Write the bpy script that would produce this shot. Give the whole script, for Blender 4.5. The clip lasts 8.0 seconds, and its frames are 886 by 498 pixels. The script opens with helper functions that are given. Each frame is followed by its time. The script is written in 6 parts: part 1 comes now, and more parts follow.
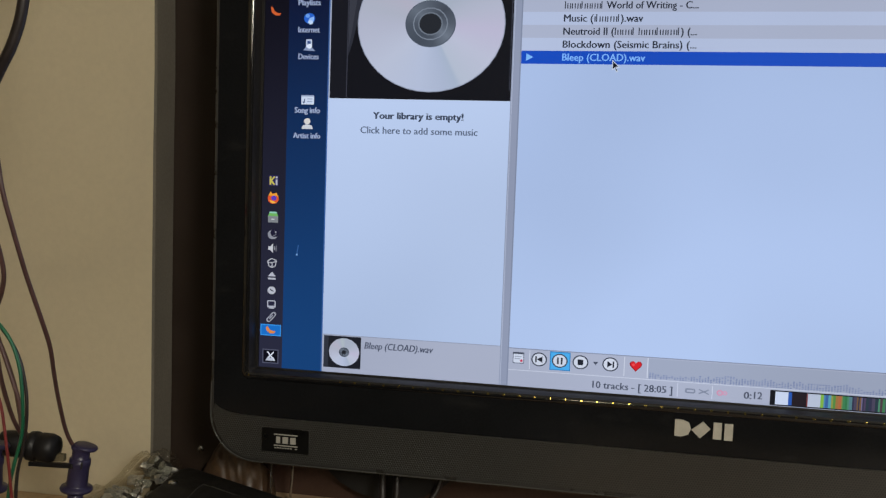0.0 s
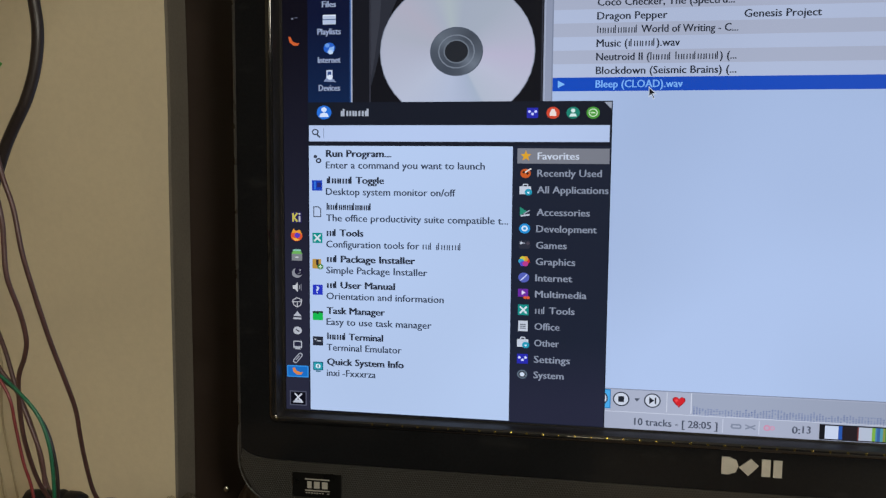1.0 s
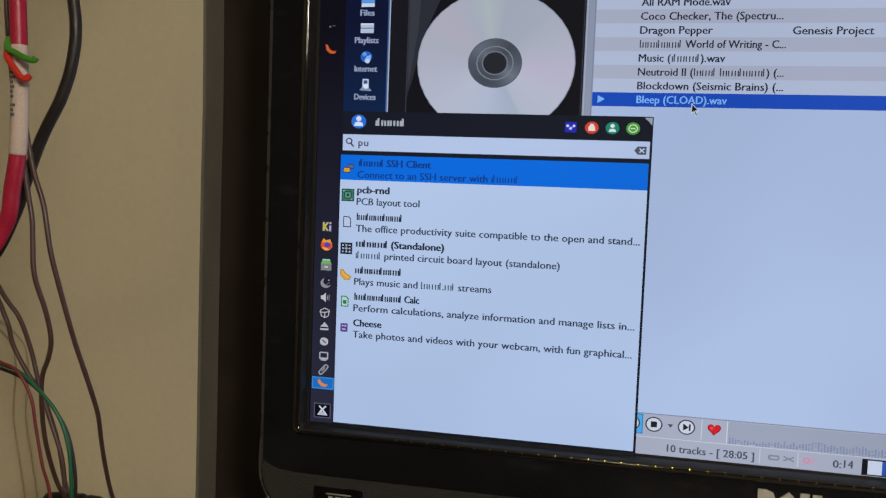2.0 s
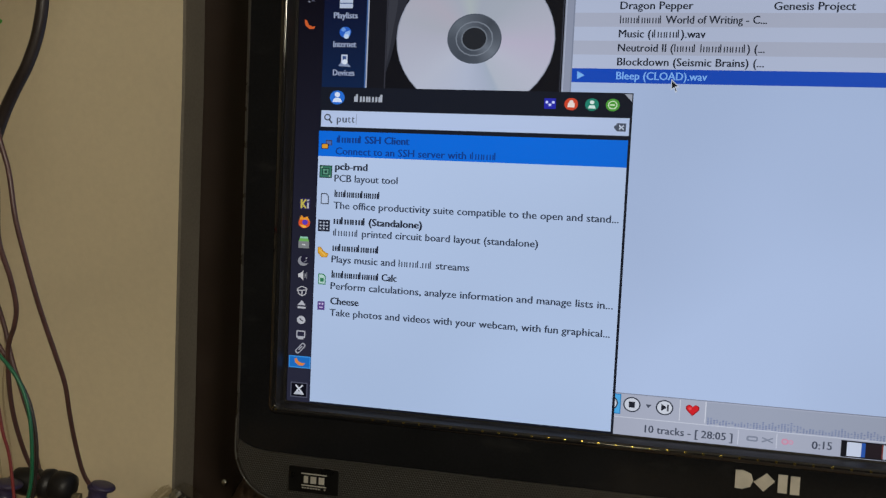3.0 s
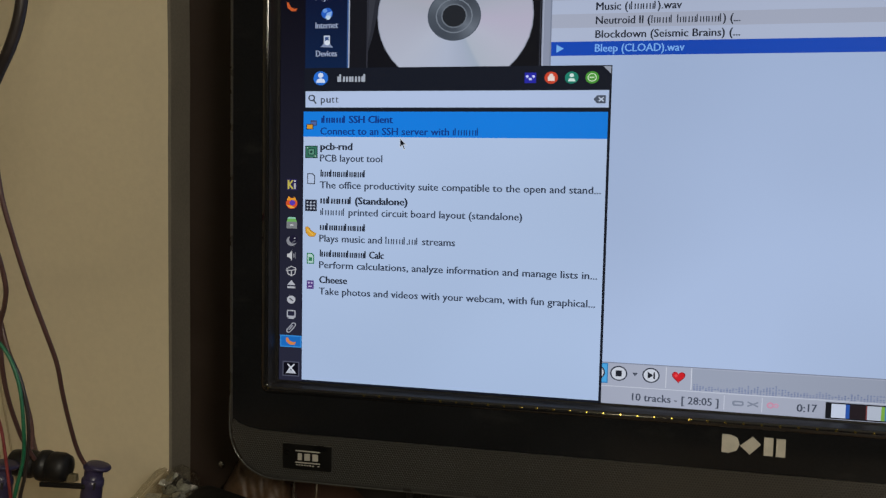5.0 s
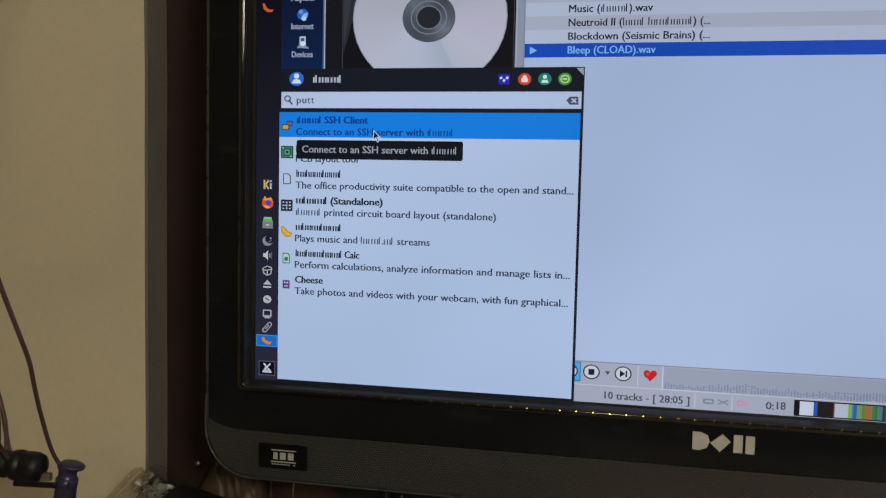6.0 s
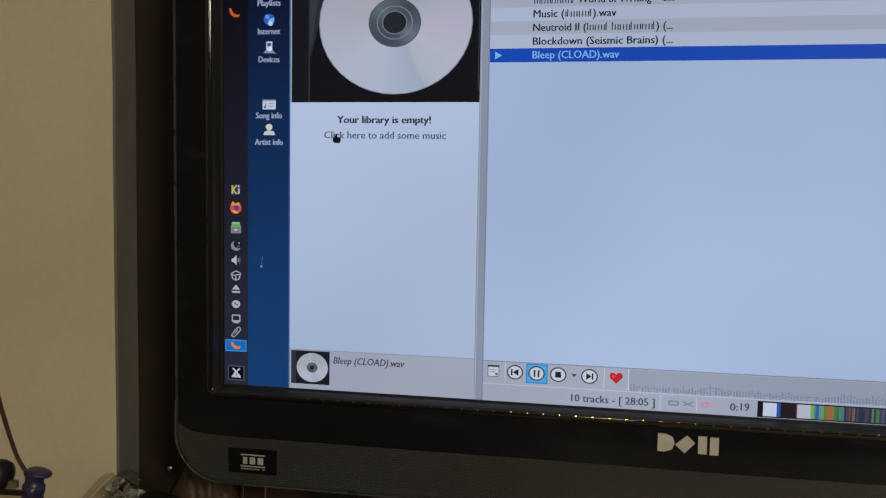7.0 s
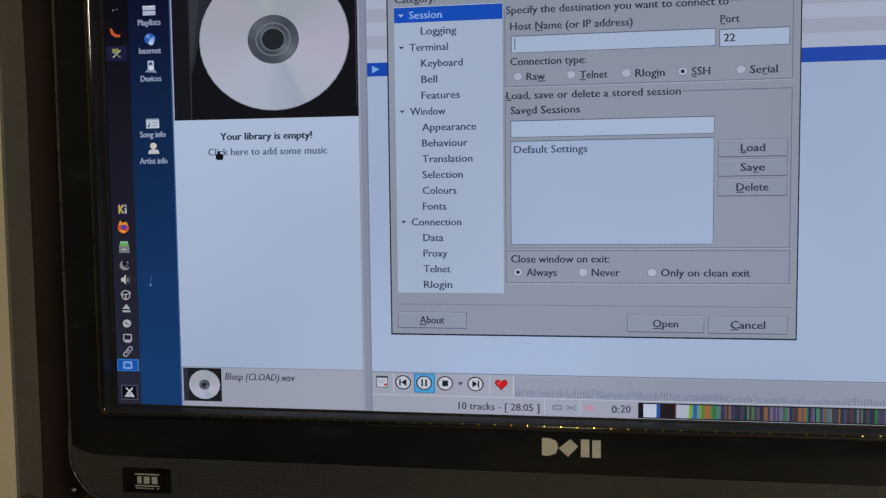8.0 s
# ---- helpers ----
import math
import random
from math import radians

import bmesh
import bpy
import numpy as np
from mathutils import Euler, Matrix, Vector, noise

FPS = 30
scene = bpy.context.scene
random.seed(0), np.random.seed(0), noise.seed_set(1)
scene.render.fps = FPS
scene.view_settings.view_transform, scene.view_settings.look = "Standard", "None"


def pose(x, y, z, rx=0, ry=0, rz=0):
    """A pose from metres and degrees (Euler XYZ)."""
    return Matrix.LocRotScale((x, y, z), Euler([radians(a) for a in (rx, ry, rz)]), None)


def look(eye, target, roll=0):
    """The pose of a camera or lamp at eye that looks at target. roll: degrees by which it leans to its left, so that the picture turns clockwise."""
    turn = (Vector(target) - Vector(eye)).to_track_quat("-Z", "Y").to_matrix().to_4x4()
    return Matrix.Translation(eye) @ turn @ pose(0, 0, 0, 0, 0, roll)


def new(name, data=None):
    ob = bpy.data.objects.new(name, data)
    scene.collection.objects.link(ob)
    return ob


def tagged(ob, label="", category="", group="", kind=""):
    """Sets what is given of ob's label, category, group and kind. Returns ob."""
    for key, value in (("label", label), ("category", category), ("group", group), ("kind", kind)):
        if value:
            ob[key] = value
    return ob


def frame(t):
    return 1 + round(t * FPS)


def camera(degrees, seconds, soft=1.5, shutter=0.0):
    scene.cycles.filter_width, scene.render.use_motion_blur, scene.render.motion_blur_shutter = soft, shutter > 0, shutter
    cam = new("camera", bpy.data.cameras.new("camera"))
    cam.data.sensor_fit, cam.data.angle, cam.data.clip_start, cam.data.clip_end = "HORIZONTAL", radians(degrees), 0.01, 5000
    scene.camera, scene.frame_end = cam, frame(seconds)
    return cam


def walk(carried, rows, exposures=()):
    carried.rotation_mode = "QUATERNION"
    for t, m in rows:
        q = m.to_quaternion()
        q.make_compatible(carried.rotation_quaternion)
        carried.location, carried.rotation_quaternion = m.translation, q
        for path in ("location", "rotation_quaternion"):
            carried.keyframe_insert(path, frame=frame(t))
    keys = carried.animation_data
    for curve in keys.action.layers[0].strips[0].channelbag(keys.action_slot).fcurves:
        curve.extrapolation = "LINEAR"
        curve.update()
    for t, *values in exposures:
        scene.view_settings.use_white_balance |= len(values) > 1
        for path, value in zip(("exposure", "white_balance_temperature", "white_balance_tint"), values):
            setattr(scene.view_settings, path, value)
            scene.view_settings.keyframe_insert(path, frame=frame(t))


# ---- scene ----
cam = camera(56.1, 8.0, soft=1.3)
PATH = [
    (0, (0.1882, -0.4518, 0.1122), (-0.1542, 1.5130, -0.0372), 2.04),
    (0.1, (0.1879, -0.4495, 0.1123), (-0.1268, 1.5187, -0.0524), 2.00),
    (0.2, (0.1876, -0.4479, 0.1126), (-0.1020, 1.5228, -0.0675), 1.90),
    (0.3, (0.1874, -0.4469, 0.1135), (-0.0837, 1.5248, -0.0836), 1.90),
    (0.4, (0.1869, -0.4465, 0.1151), (-0.0642, 1.5257, -0.1027), 1.91),
    (0.5, (0.1860, -0.4450, 0.1182), (-0.0460, 1.5272, -0.1188), 1.85),
    (0.6, (0.1835, -0.4424, 0.1224), (-0.0447, 1.5298, -0.1193), 1.17),
    (0.8, (0.1736, -0.4396, 0.1329), (-0.1272, 1.5264, -0.0782), 0.21),
    (1, (0.1659, -0.4366, 0.1382), (-0.1669, 1.5267, -0.0487), 0.47),
    (1.5, (0.1630, -0.4326, 0.1375), (-0.2164, 1.5249, -0.0179), 1.44),
    (2.8, (0.166, -0.423, 0.125), (-0.247, 1.529, -0.01), 2.6),
    (3, (0.1749, -0.4227, 0.1222), (-0.2317, 1.5307, -0.0158), 2.63),
    (3.2, (0.1824, -0.4258, 0.1181), (-0.2308, 1.5261, -0.0217), 2.01),
    (3.5, (0.1839, -0.4266, 0.1121), (-0.2300, 1.5253, -0.0255), 1.42),
    (4, (0.1840, -0.4257, 0.1112), (-0.2361, 1.5242, -0.0351), 0.99),
    (5.5, (0.1868, -0.4275, 0.1121), (-0.2155, 1.5263, -0.0318), 1.33),
    (6, (0.1920, -0.4284, 0.1111), (-0.1906, 1.5297, -0.0293), 1.26),
    (6.5, (0.1969, -0.4266, 0.1152), (-0.1737, 1.5335, -0.0295), 1.24),
    (7, (0.2032, -0.4277, 0.1152), (-0.1525, 1.5349, -0.0318), 0.99),
    (7.5, (0.2224, -0.4267, 0.1152), (-0.1104, 1.5409, -0.0174), 0.39),
    (8, (0.2513, -0.4236, 0.1181), (-0.0487, 1.5495, -0.0120), -0.63),
]
walk(cam, [(t, look(eye, target, roll)) for t, eye, target, roll in PATH],
     [(0.0, 0.02, 6150, 10), (0.5, 0.0, 6100, 10), (1.0, -0.02, 6150, 10), (1.5, -0.06, 6250, 10), (2.8, -0.14, 6350, 10), (3.5, -0.19, 6400, 9), (6.0, -0.19, 6350, 9), (7.0, -0.2, 6350, 9), (7.5, -0.24, 6400, 9), (8.0, -0.31, 6450, 9)])

# ---- world and light ----
world = bpy.data.worlds.new("room_air")
scene.world = world
world.use_nodes = True
world.node_tree.nodes["Background"].inputs[0].default_value = (0.9, 0.8, 0.65, 1)
world.node_tree.nodes["Background"].inputs[1].default_value = 0.02

LAMP_AT = (1.12, -1.40, 0.66)
lamp_data = bpy.data.lights.new("floor_lamp_bulb", "AREA")
lamp_data.shape = "DISK"
lamp_data.size = 0.42
lamp_data.energy = 16.9
lamp_data.color = (1.0, 0.915, 0.75)
lamp = new("floor_lamp_bulb", lamp_data)
lamp.matrix_world = look(LAMP_AT, (0.0, 0.0, 0.05))

# ---- materials ----
MATS = {}


def srgb(h):
    v = [int(h[i:i + 2], 16) / 255 for i in (1, 3, 5)]
    return tuple(c / 12.92 if c < 0.04045 else ((c + 0.055) / 1.055) ** 2.4 for c in v)


def shader(name):
    m = bpy.data.materials.new(name)
    m.use_nodes = True
    nt = m.node_tree
    return m, nt, nt.nodes["Principled BSDF"], nt.nodes, nt.links


def glow(h, low=None, span=(0.0, 0.28)):
    """A lit patch of the display in the colour h; with low, a vertical blend from low up to h."""
    key = (h, low, span)
    if key in MATS:
        return MATS[key]
    m, nt, p, n, l = shader("lit_pixels")
    p.inputs["Base Color"].default_value = (0.004, 0.004, 0.005, 1)
    p.inputs["Roughness"].default_value = 0.42
    p.inputs["Specular IOR Level"].default_value = 0.06
    p.inputs["Emission Strength"].default_value = 1.0
    geo = n.new("ShaderNodeNewGeometry")
    tex = n.new("ShaderNodeTexNoise")
    tex.inputs["Scale"].default_value = 7.0
    tex.inputs["Detail"].default_value = 1.0
    l.new(geo.outputs["Position"], tex.inputs["Vector"])
    ramp = n.new("ShaderNodeMapRange")
    ramp.inputs[1].default_value, ramp.inputs[2].default_value = 0.3, 0.7
    ramp.inputs[3].default_value, ramp.inputs[4].default_value = 0.93, 1.07
    l.new(tex.outputs["Fac"], ramp.inputs[0])
    mul = n.new("ShaderNodeVectorMath")
    mul.operation = "SCALE"
    l.new(ramp.outputs[0], mul.inputs["Scale"])
    if low:
        sep = n.new("ShaderNodeSeparateXYZ")
        l.new(geo.outputs["Position"], sep.inputs[0])
        up = n.new("ShaderNodeMapRange")
        up.inputs[1].default_value, up.inputs[2].default_value = span
        l.new(sep.outputs["Z"], up.inputs[0])
        mix = n.new("ShaderNodeMix")
        mix.data_type = "RGBA"
        mix.inputs[6].default_value = (*srgb(low), 1)
        mix.inputs[7].default_value = (*srgb(h), 1)
        l.new(up.outputs[0], mix.inputs[0])
        l.new(mix.outputs[2], mul.inputs[0])
    else:
        mul.inputs[0].default_value = srgb(h)
    l.new(mul.outputs[0], p.inputs["Emission Color"])
    MATS[key] = m
    return m


def surface(name, colour, rough=0.5, metal=0.0, spec=0.5, grain=60.0, vary=0.25, bump=0.1, fine=900.0, coat=0.0):
    """An everyday surface: colour varied at two scales, uneven gloss and a fine relief."""
    m, nt, p, n, l = shader(name)
    geo = n.new("ShaderNodeTexCoord")
    big, small = n.new("ShaderNodeTexNoise"), n.new("ShaderNodeTexNoise")
    big.inputs["Scale"].default_value, small.inputs["Scale"].default_value = grain, fine
    big.inputs["Detail"].default_value, small.inputs["Detail"].default_value = 5, 3
    for t in (big, small):
        l.new(geo.outputs["Object"], t.inputs["Vector"])
    add = n.new("ShaderNodeMath")
    add.operation = "ADD"
    l.new(big.outputs["Fac"], add.inputs[0])
    l.new(small.outputs["Fac"], add.inputs[1])
    ramp = n.new("ShaderNodeMapRange")
    ramp.inputs[1].default_value, ramp.inputs[2].default_value = 0.7, 1.3
    ramp.inputs[3].default_value, ramp.inputs[4].default_value = 1 - vary, 1 + vary
    l.new(add.outputs[0], ramp.inputs[0])
    mul = n.new("ShaderNodeVectorMath")
    mul.operation = "SCALE"
    mul.inputs[0].default_value = colour
    l.new(ramp.outputs[0], mul.inputs["Scale"])
    l.new(mul.outputs[0], p.inputs["Base Color"])
    rr = n.new("ShaderNodeMapRange")
    rr.inputs[1].default_value, rr.inputs[2].default_value = 0.3, 0.7
    rr.inputs[3].default_value, rr.inputs[4].default_value = max(0.02, rough * 0.8), min(1, rough * 1.2)
    l.new(big.outputs["Fac"], rr.inputs[0])
    l.new(rr.outputs[0], p.inputs["Roughness"])
    p.inputs["Metallic"].default_value = metal
    p.inputs["Specular IOR Level"].default_value = spec
    p.inputs["Coat Weight"].default_value = coat
    bp = n.new("ShaderNodeBump")
    bp.inputs["Strength"].default_value = bump
    bp.inputs["Distance"].default_value = 0.0006
    l.new(small.outputs["Fac"], bp.inputs["Height"])
    l.new(bp.outputs[0], p.inputs["Normal"])
    return m


def dusty(name, colour, *rest, **more):
    """A glossy surface with faint patches of dust and wiping."""
    m = surface(name, colour, *rest, **more)
    n, l = m.node_tree.nodes, m.node_tree.links
    p = n["Principled BSDF"]
    was = p.inputs["Base Color"].links[0].from_socket
    geo, stretch, tex, cut = n.new("ShaderNodeTexCoord"), n.new("ShaderNodeMapping"), n.new("ShaderNodeTexNoise"), n.new("ShaderNodeMapRange")
    stretch.inputs["Scale"].default_value = (48, 48, 120)
    tex.inputs["Scale"].default_value, tex.inputs["Detail"].default_value = 1.0, 6
    cut.inputs[1].default_value, cut.inputs[2].default_value = 0.60, 0.88
    l.new(geo.outputs["Object"], stretch.inputs[0])
    l.new(stretch.outputs[0], tex.inputs["Vector"])
    l.new(tex.outputs["Fac"], cut.inputs[0])
    mix = n.new("ShaderNodeMix")
    mix.data_type = "RGBA"
    mix.inputs[7].default_value = (0.021, 0.021, 0.021, 1)
    l.new(cut.outputs[0], mix.inputs[0])
    l.new(was, mix.inputs[6])
    l.new(mix.outputs[2], p.inputs["Base Color"])
    return m


WALL = surface("cream_paint", (0.568, 0.494, 0.342), 0.75, grain=9, fine=260, vary=0.035, bump=0.2)
EDGE = surface("unpainted_board_edge", (0.125, 0.110, 0.087), 0.9, grain=40, fine=700, vary=0.15, bump=0.3)
WOOD = surface("dark_brown_panelling", (0.052, 0.036, 0.028), 0.65, grain=14, fine=240, vary=0.3, bump=0.2)
UPRIGHT = surface("dark_stained_upright", (0.020, 0.0108, 0.0064), 0.6, grain=30, fine=900, vary=0.2, bump=0.08)
RISER = surface("red_brown_stain", (0.052, 0.025, 0.016), 0.55, grain=30, fine=900, vary=0.2, bump=0.08)
CEIL = surface("white_ceiling_paint", (0.75, 0.73, 0.68), 0.9, grain=6, fine=200, vary=0.05)
FLOOR = surface("brown_carpet", (0.16, 0.12, 0.09), 0.95, grain=30, fine=800, vary=0.3, bump=0.6)
DESK = surface("pale_wood_laminate", (0.40, 0.28, 0.165), 0.45, grain=25, fine=500, vary=0.2)
GLOSS = dusty("piano_black_plastic", (0.0092, 0.0096, 0.0108), 0.11, spec=0.2, grain=30, fine=600, vary=0.2, bump=0.012)
RIM = surface("satin_grey_plastic", (0.042, 0.041, 0.040), 0.30, spec=0.5, grain=60, fine=1500, vary=0.15, bump=0.05)
# Paler than the rim: the highlight on its edge is put into this colour.
RIM_GLINT = surface("rim_highlight_tone", (0.062, 0.060, 0.055), 0.3, spec=0.5, grain=60, fine=1500, vary=0.2, bump=0.05)
MATTE = surface("matte_black_plastic", (0.012, 0.011, 0.011), 0.55, grain=50, fine=1500, vary=0.25, bump=0.15)
BADGE = surface("black_badge_print", (0.004, 0.004, 0.004), 0.3, grain=60, fine=900, vary=0.2, bump=0.02)
SILVER = surface("silver_print", (0.62, 0.60, 0.53), 0.35, metal=0.35, grain=200, fine=2000, vary=0.1)
BEAD = surface("amber_sensor_lens", (0.46, 0.37, 0.09), 0.07, metal=1.0, grain=300, fine=2500, vary=0.15, bump=0.01)
PLUGM = surface("black_moulded_rubber", (0.009, 0.0085, 0.009), 0.42, spec=0.3, grain=120, fine=1600, vary=0.3, bump=0.12)
BRASS = surface("dull_brass", (0.22, 0.19, 0.12), 0.5, metal=0.6, grain=150, fine=1500, vary=0.25, bump=0.1)
CHROME = surface("chrome_wire", (0.6, 0.6, 0.58), 0.2, metal=1.0, grain=100, fine=1500, vary=0.15, bump=0.05)
BROWNW = surface("brown_lead_insulation", (0.09, 0.045, 0.042), 0.42, grain=150, fine=1600, vary=0.25, bump=0.08)
BLACKW = surface("black_cable_rubber", (0.019, 0.0135, 0.0125), 0.45, grain=120, fine=1600, vary=0.25, bump=0.1)
GREENW = surface("green_lead_insulation", (0.012, 0.115, 0.055), 0.4, grain=150, fine=1600, vary=0.2, bump=0.08)
REDW = surface("red_lead_insulation", (0.17, 0.022, 0.022), 0.4, grain=150, fine=1600, vary=0.2, bump=0.08)
PURPLE = surface("purple_clip_plastic", (0.03, 0.024, 0.062), 0.4, grain=120, fine=1500, vary=0.2, bump=0.08)
REDSL = surface("crimson_heat_shrink", (0.42, 0.012, 0.045), 0.4, grain=90, fine=1400, vary=0.2, bump=0.12)
LABEL = surface("off_white_label_paper", (0.60, 0.47, 0.40), 0.7, grain=70, fine=1200, vary=0.1, bump=0.1)
# Dull tone of the leads' soft shadows on the cream wall.
SHADOW_LINE = surface("lead_shadow_tone", (0.36, 0.30, 0.19), 0.6, grain=70, fine=1200, vary=0.1, bump=0.1)
INK = surface("grey_label_ink", (0.11, 0.10, 0.10), 0.7, grain=200, fine=2000, vary=0.3)
TIEG = surface("green_tie_plastic", (0.06, 0.26, 0.02), 0.4, grain=120, fine=1500, vary=0.2)
TIER = surface("red_tie_plastic", (0.62, 0.03, 0.015), 0.4, grain=120, fine=1500, vary=0.2)
PACKET = surface("amber_film_packet", (0.068, 0.039, 0.021), 0.42, spec=0.45, grain=60, fine=400, vary=0.35, bump=0.25, coat=0.12)
FOIL = surface("crumpled_grey_film", (0.42, 0.41, 0.37), 0.28, metal=0.5, grain=70, fine=500, vary=0.6, bump=0.6)
SCRAP = surface("greenish_grey_scrap", (0.20, 0.20, 0.165), 0.35, spec=0.5, grain=90, fine=700, vary=0.5, bump=0.3)
CASEM = surface("textured_black_case", (0.012, 0.011, 0.0105), 0.55, spec=0.25, grain=80, fine=1800, vary=0.3, bump=0.35)


def grille_material():
    """Dark grey perforated plastic: staggered round holes, 1.25 mm apart."""
    m, nt, p, n, l = shader("perforated_grille")
    geo = n.new("ShaderNodeTexCoord")
    sep = n.new("ShaderNodeSeparateXYZ")
    l.new(geo.outputs["Object"], sep.inputs[0])

    def op(kind, a, b=None, c=None):
        nd = n.new("ShaderNodeMath")
        nd.operation = kind
        for i, v in enumerate((a, b, c)):
            if v is None:
                continue
            if isinstance(v, (int, float)):
                nd.inputs[i].default_value = v
            else:
                l.new(v, nd.inputs[i])
        return nd.outputs[0]

    def dots(ox, oz, px, pz):
        u = op("SUBTRACT", op("FRACT", op("ADD", op("DIVIDE", sep.outputs[0], px), ox)), 0.5)
        v = op("SUBTRACT", op("FRACT", op("ADD", op("DIVIDE", sep.outputs[2], pz), oz)), 0.5)
        u, v = op("MULTIPLY", u, px), op("MULTIPLY", v, pz)
        return op("SQRT", op("ADD", op("MULTIPLY", u, u), op("MULTIPLY", v, v)))
    d = op("MINIMUM", dots(0.0, 0.0, 0.0014, 0.0024), dots(0.5, 0.5, 0.0014, 0.0024))
    fac = n.new("ShaderNodeMapRange")
    fac.inputs[1].default_value, fac.inputs[2].default_value = 0.00042, 0.00054
    l.new(d, fac.inputs[0])
    mix = n.new("ShaderNodeMix")
    mix.data_type = "RGBA"
    mix.inputs[6].default_value = (0.009, 0.0088, 0.008, 1)
    mix.inputs[7].default_value = (0.039, 0.037, 0.033, 1)
    l.new(fac.outputs[0], mix.inputs[0])
    l.new(mix.outputs[2], p.inputs["Base Color"])
    p.inputs["Roughness"].default_value = 0.34
    p.inputs["Specular IOR Level"].default_value = 0.8
    bp = n.new("ShaderNodeBump")
    bp.inputs["Strength"].default_value = 0.6
    bp.inputs["Distance"].default_value = 0.0004
    l.new(fac.outputs[0], bp.inputs["Height"])
    l.new(bp.outputs[0], p.inputs["Normal"])
    return m


LIP = surface("black_lip_plastic", (0.009, 0.009, 0.010), 0.07, spec=0.8, grain=60, fine=900, vary=0.2, bump=0.02)
# For walls out of view: dark so that the bezel mirrors little light.
FARWALL = surface("unseen_dark_wall", (0.16, 0.14, 0.12), 0.85, grain=9, fine=260, vary=0.08, bump=0.2)
GRILLE = grille_material()


def film_material():
    """Thin clear plastic film: mostly see-through, with a gloss."""
    m, nt, p, n, l = shader("clear_film")
    gl, tr, mx = n.new("ShaderNodeBsdfGlossy"), n.new("ShaderNodeBsdfTransparent"), n.new("ShaderNodeMixShader")
    gl.inputs["Roughness"].default_value = 0.07
    tr.inputs[0].default_value = (0.95, 0.94, 0.91, 1)
    mx.inputs[0].default_value = 0.15
    tex = n.new("ShaderNodeTexNoise")
    tex.inputs["Scale"].default_value = 140
    bp = n.new("ShaderNodeBump")
    bp.inputs["Strength"].default_value = 0.7
    bp.inputs["Distance"].default_value = 0.002
    l.new(tex.outputs["Fac"], bp.inputs["Height"])
    l.new(bp.outputs[0], gl.inputs["Normal"])
    l.new(tr.outputs[0], mx.inputs[1])
    l.new(gl.outputs[0], mx.inputs[2])
    l.new(mx.outputs[0], n["Material Output"].inputs[0])
    return m


FILM = film_material()

# ---- mesh helpers ----


def part(name, bm, mats, parent=None, label="", smooth=False):
    me = bpy.data.meshes.new(name)
    bmesh.ops.recalc_face_normals(bm, faces=bm.faces)
    bm.to_mesh(me)
    bm.free()
    for m in (mats if isinstance(mats, (list, tuple)) else [mats]):
        me.materials.append(m)
    if smooth:
        me.polygons.foreach_set("use_smooth", [True] * len(me.polygons))
    ob = new(name, me)
    ob.parent = parent
    if label:
        ob["label"] = label
    return ob


def box(bm, x0, y0, z0, x1, y1, z1, bevel=0.0, mat=0):
    n0 = len(bm.faces)
    vs = [bm.verts.new(c) for c in ((x0, y0, z0), (x1, y0, z0), (x1, y1, z0), (x0, y1, z0), (x0, y0, z1), (x1, y0, z1), (x1, y1, z1), (x0, y1, z1))]
    fs = [bm.faces.new([vs[i] for i in q]) for q in ((3, 2, 1, 0), (4, 5, 6, 7), (0, 1, 5, 4), (1, 2, 6, 5), (2, 3, 7, 6), (3, 0, 4, 7))]
    for f in fs:
        f.material_index = mat
    if bevel:
        bmesh.ops.bevel(bm, geom=list({e for f in fs for e in f.edges}), offset=bevel, segments=2, affect="EDGES", profile=0.5)
    return bm


def prism(bm, pts, y0, y1, mat=0):
    """A flat shape in x and z, in metres, from y0 (back) to y1 (front)."""
    a = [bm.verts.new((x, y0, z)) for x, z in pts]
    b = [bm.verts.new((x, y1, z)) for x, z in pts]
    k = len(pts)
    fs = [bm.faces.new(a), bm.faces.new(b[::-1])]
    fs += [bm.faces.new((a[i], a[(i + 1) % k], b[(i + 1) % k], b[i])) for i in range(k)]
    for f in fs:
        f.material_index = mat


def round_rect(x0, z0, x1, z1, r, k=7):
    out = []
    for cx, cz, a0 in ((x1 - r, z1 - r, 0), (x0 + r, z1 - r, 90), (x0 + r, z0 + r, 180), (x1 - r, z0 + r, 270)):
        for i in range(k + 1):
            a = radians(a0 + 90 * i / k)
            out.append((cx + r * math.cos(a), cz + r * math.sin(a)))
    return out


def loops(bm, rows, mat=0, close_last=False):
    """Joins closed rings of equally many points, one after another."""
    rings = [[bm.verts.new(c) for c in ring] for ring in rows]
    k = len(rings[0])
    for a, b in zip(rings, rings[1:]):
        for i in range(k):
            f = bm.faces.new((a[i], a[(i + 1) % k], b[(i + 1) % k], b[i]))
            f.material_index = mat
    if close_last:
        bm.faces.new(rings[-1])
    return rings


def lathe(bm, prof, axis=(0, 0, 1), at=(0, 0, 0), k=20, mat=0):
    """A turned body: prof is rows of radius and height along the axis."""
    q = Vector((0, 0, 1)).rotation_difference(Vector(axis).normalized()).to_matrix()
    rows = [[Vector(at) + q @ Vector((max(r, 1e-5) * math.cos(2 * math.pi * i / k), max(r, 1e-5) * math.sin(2 * math.pi * i / k), h)) for i in range(k)] for r, h in prof]
    rings = loops(bm, rows, mat)
    bm.faces.new(rings[0][::-1]).material_index = mat
    bm.faces.new(rings[-1]).material_index = mat


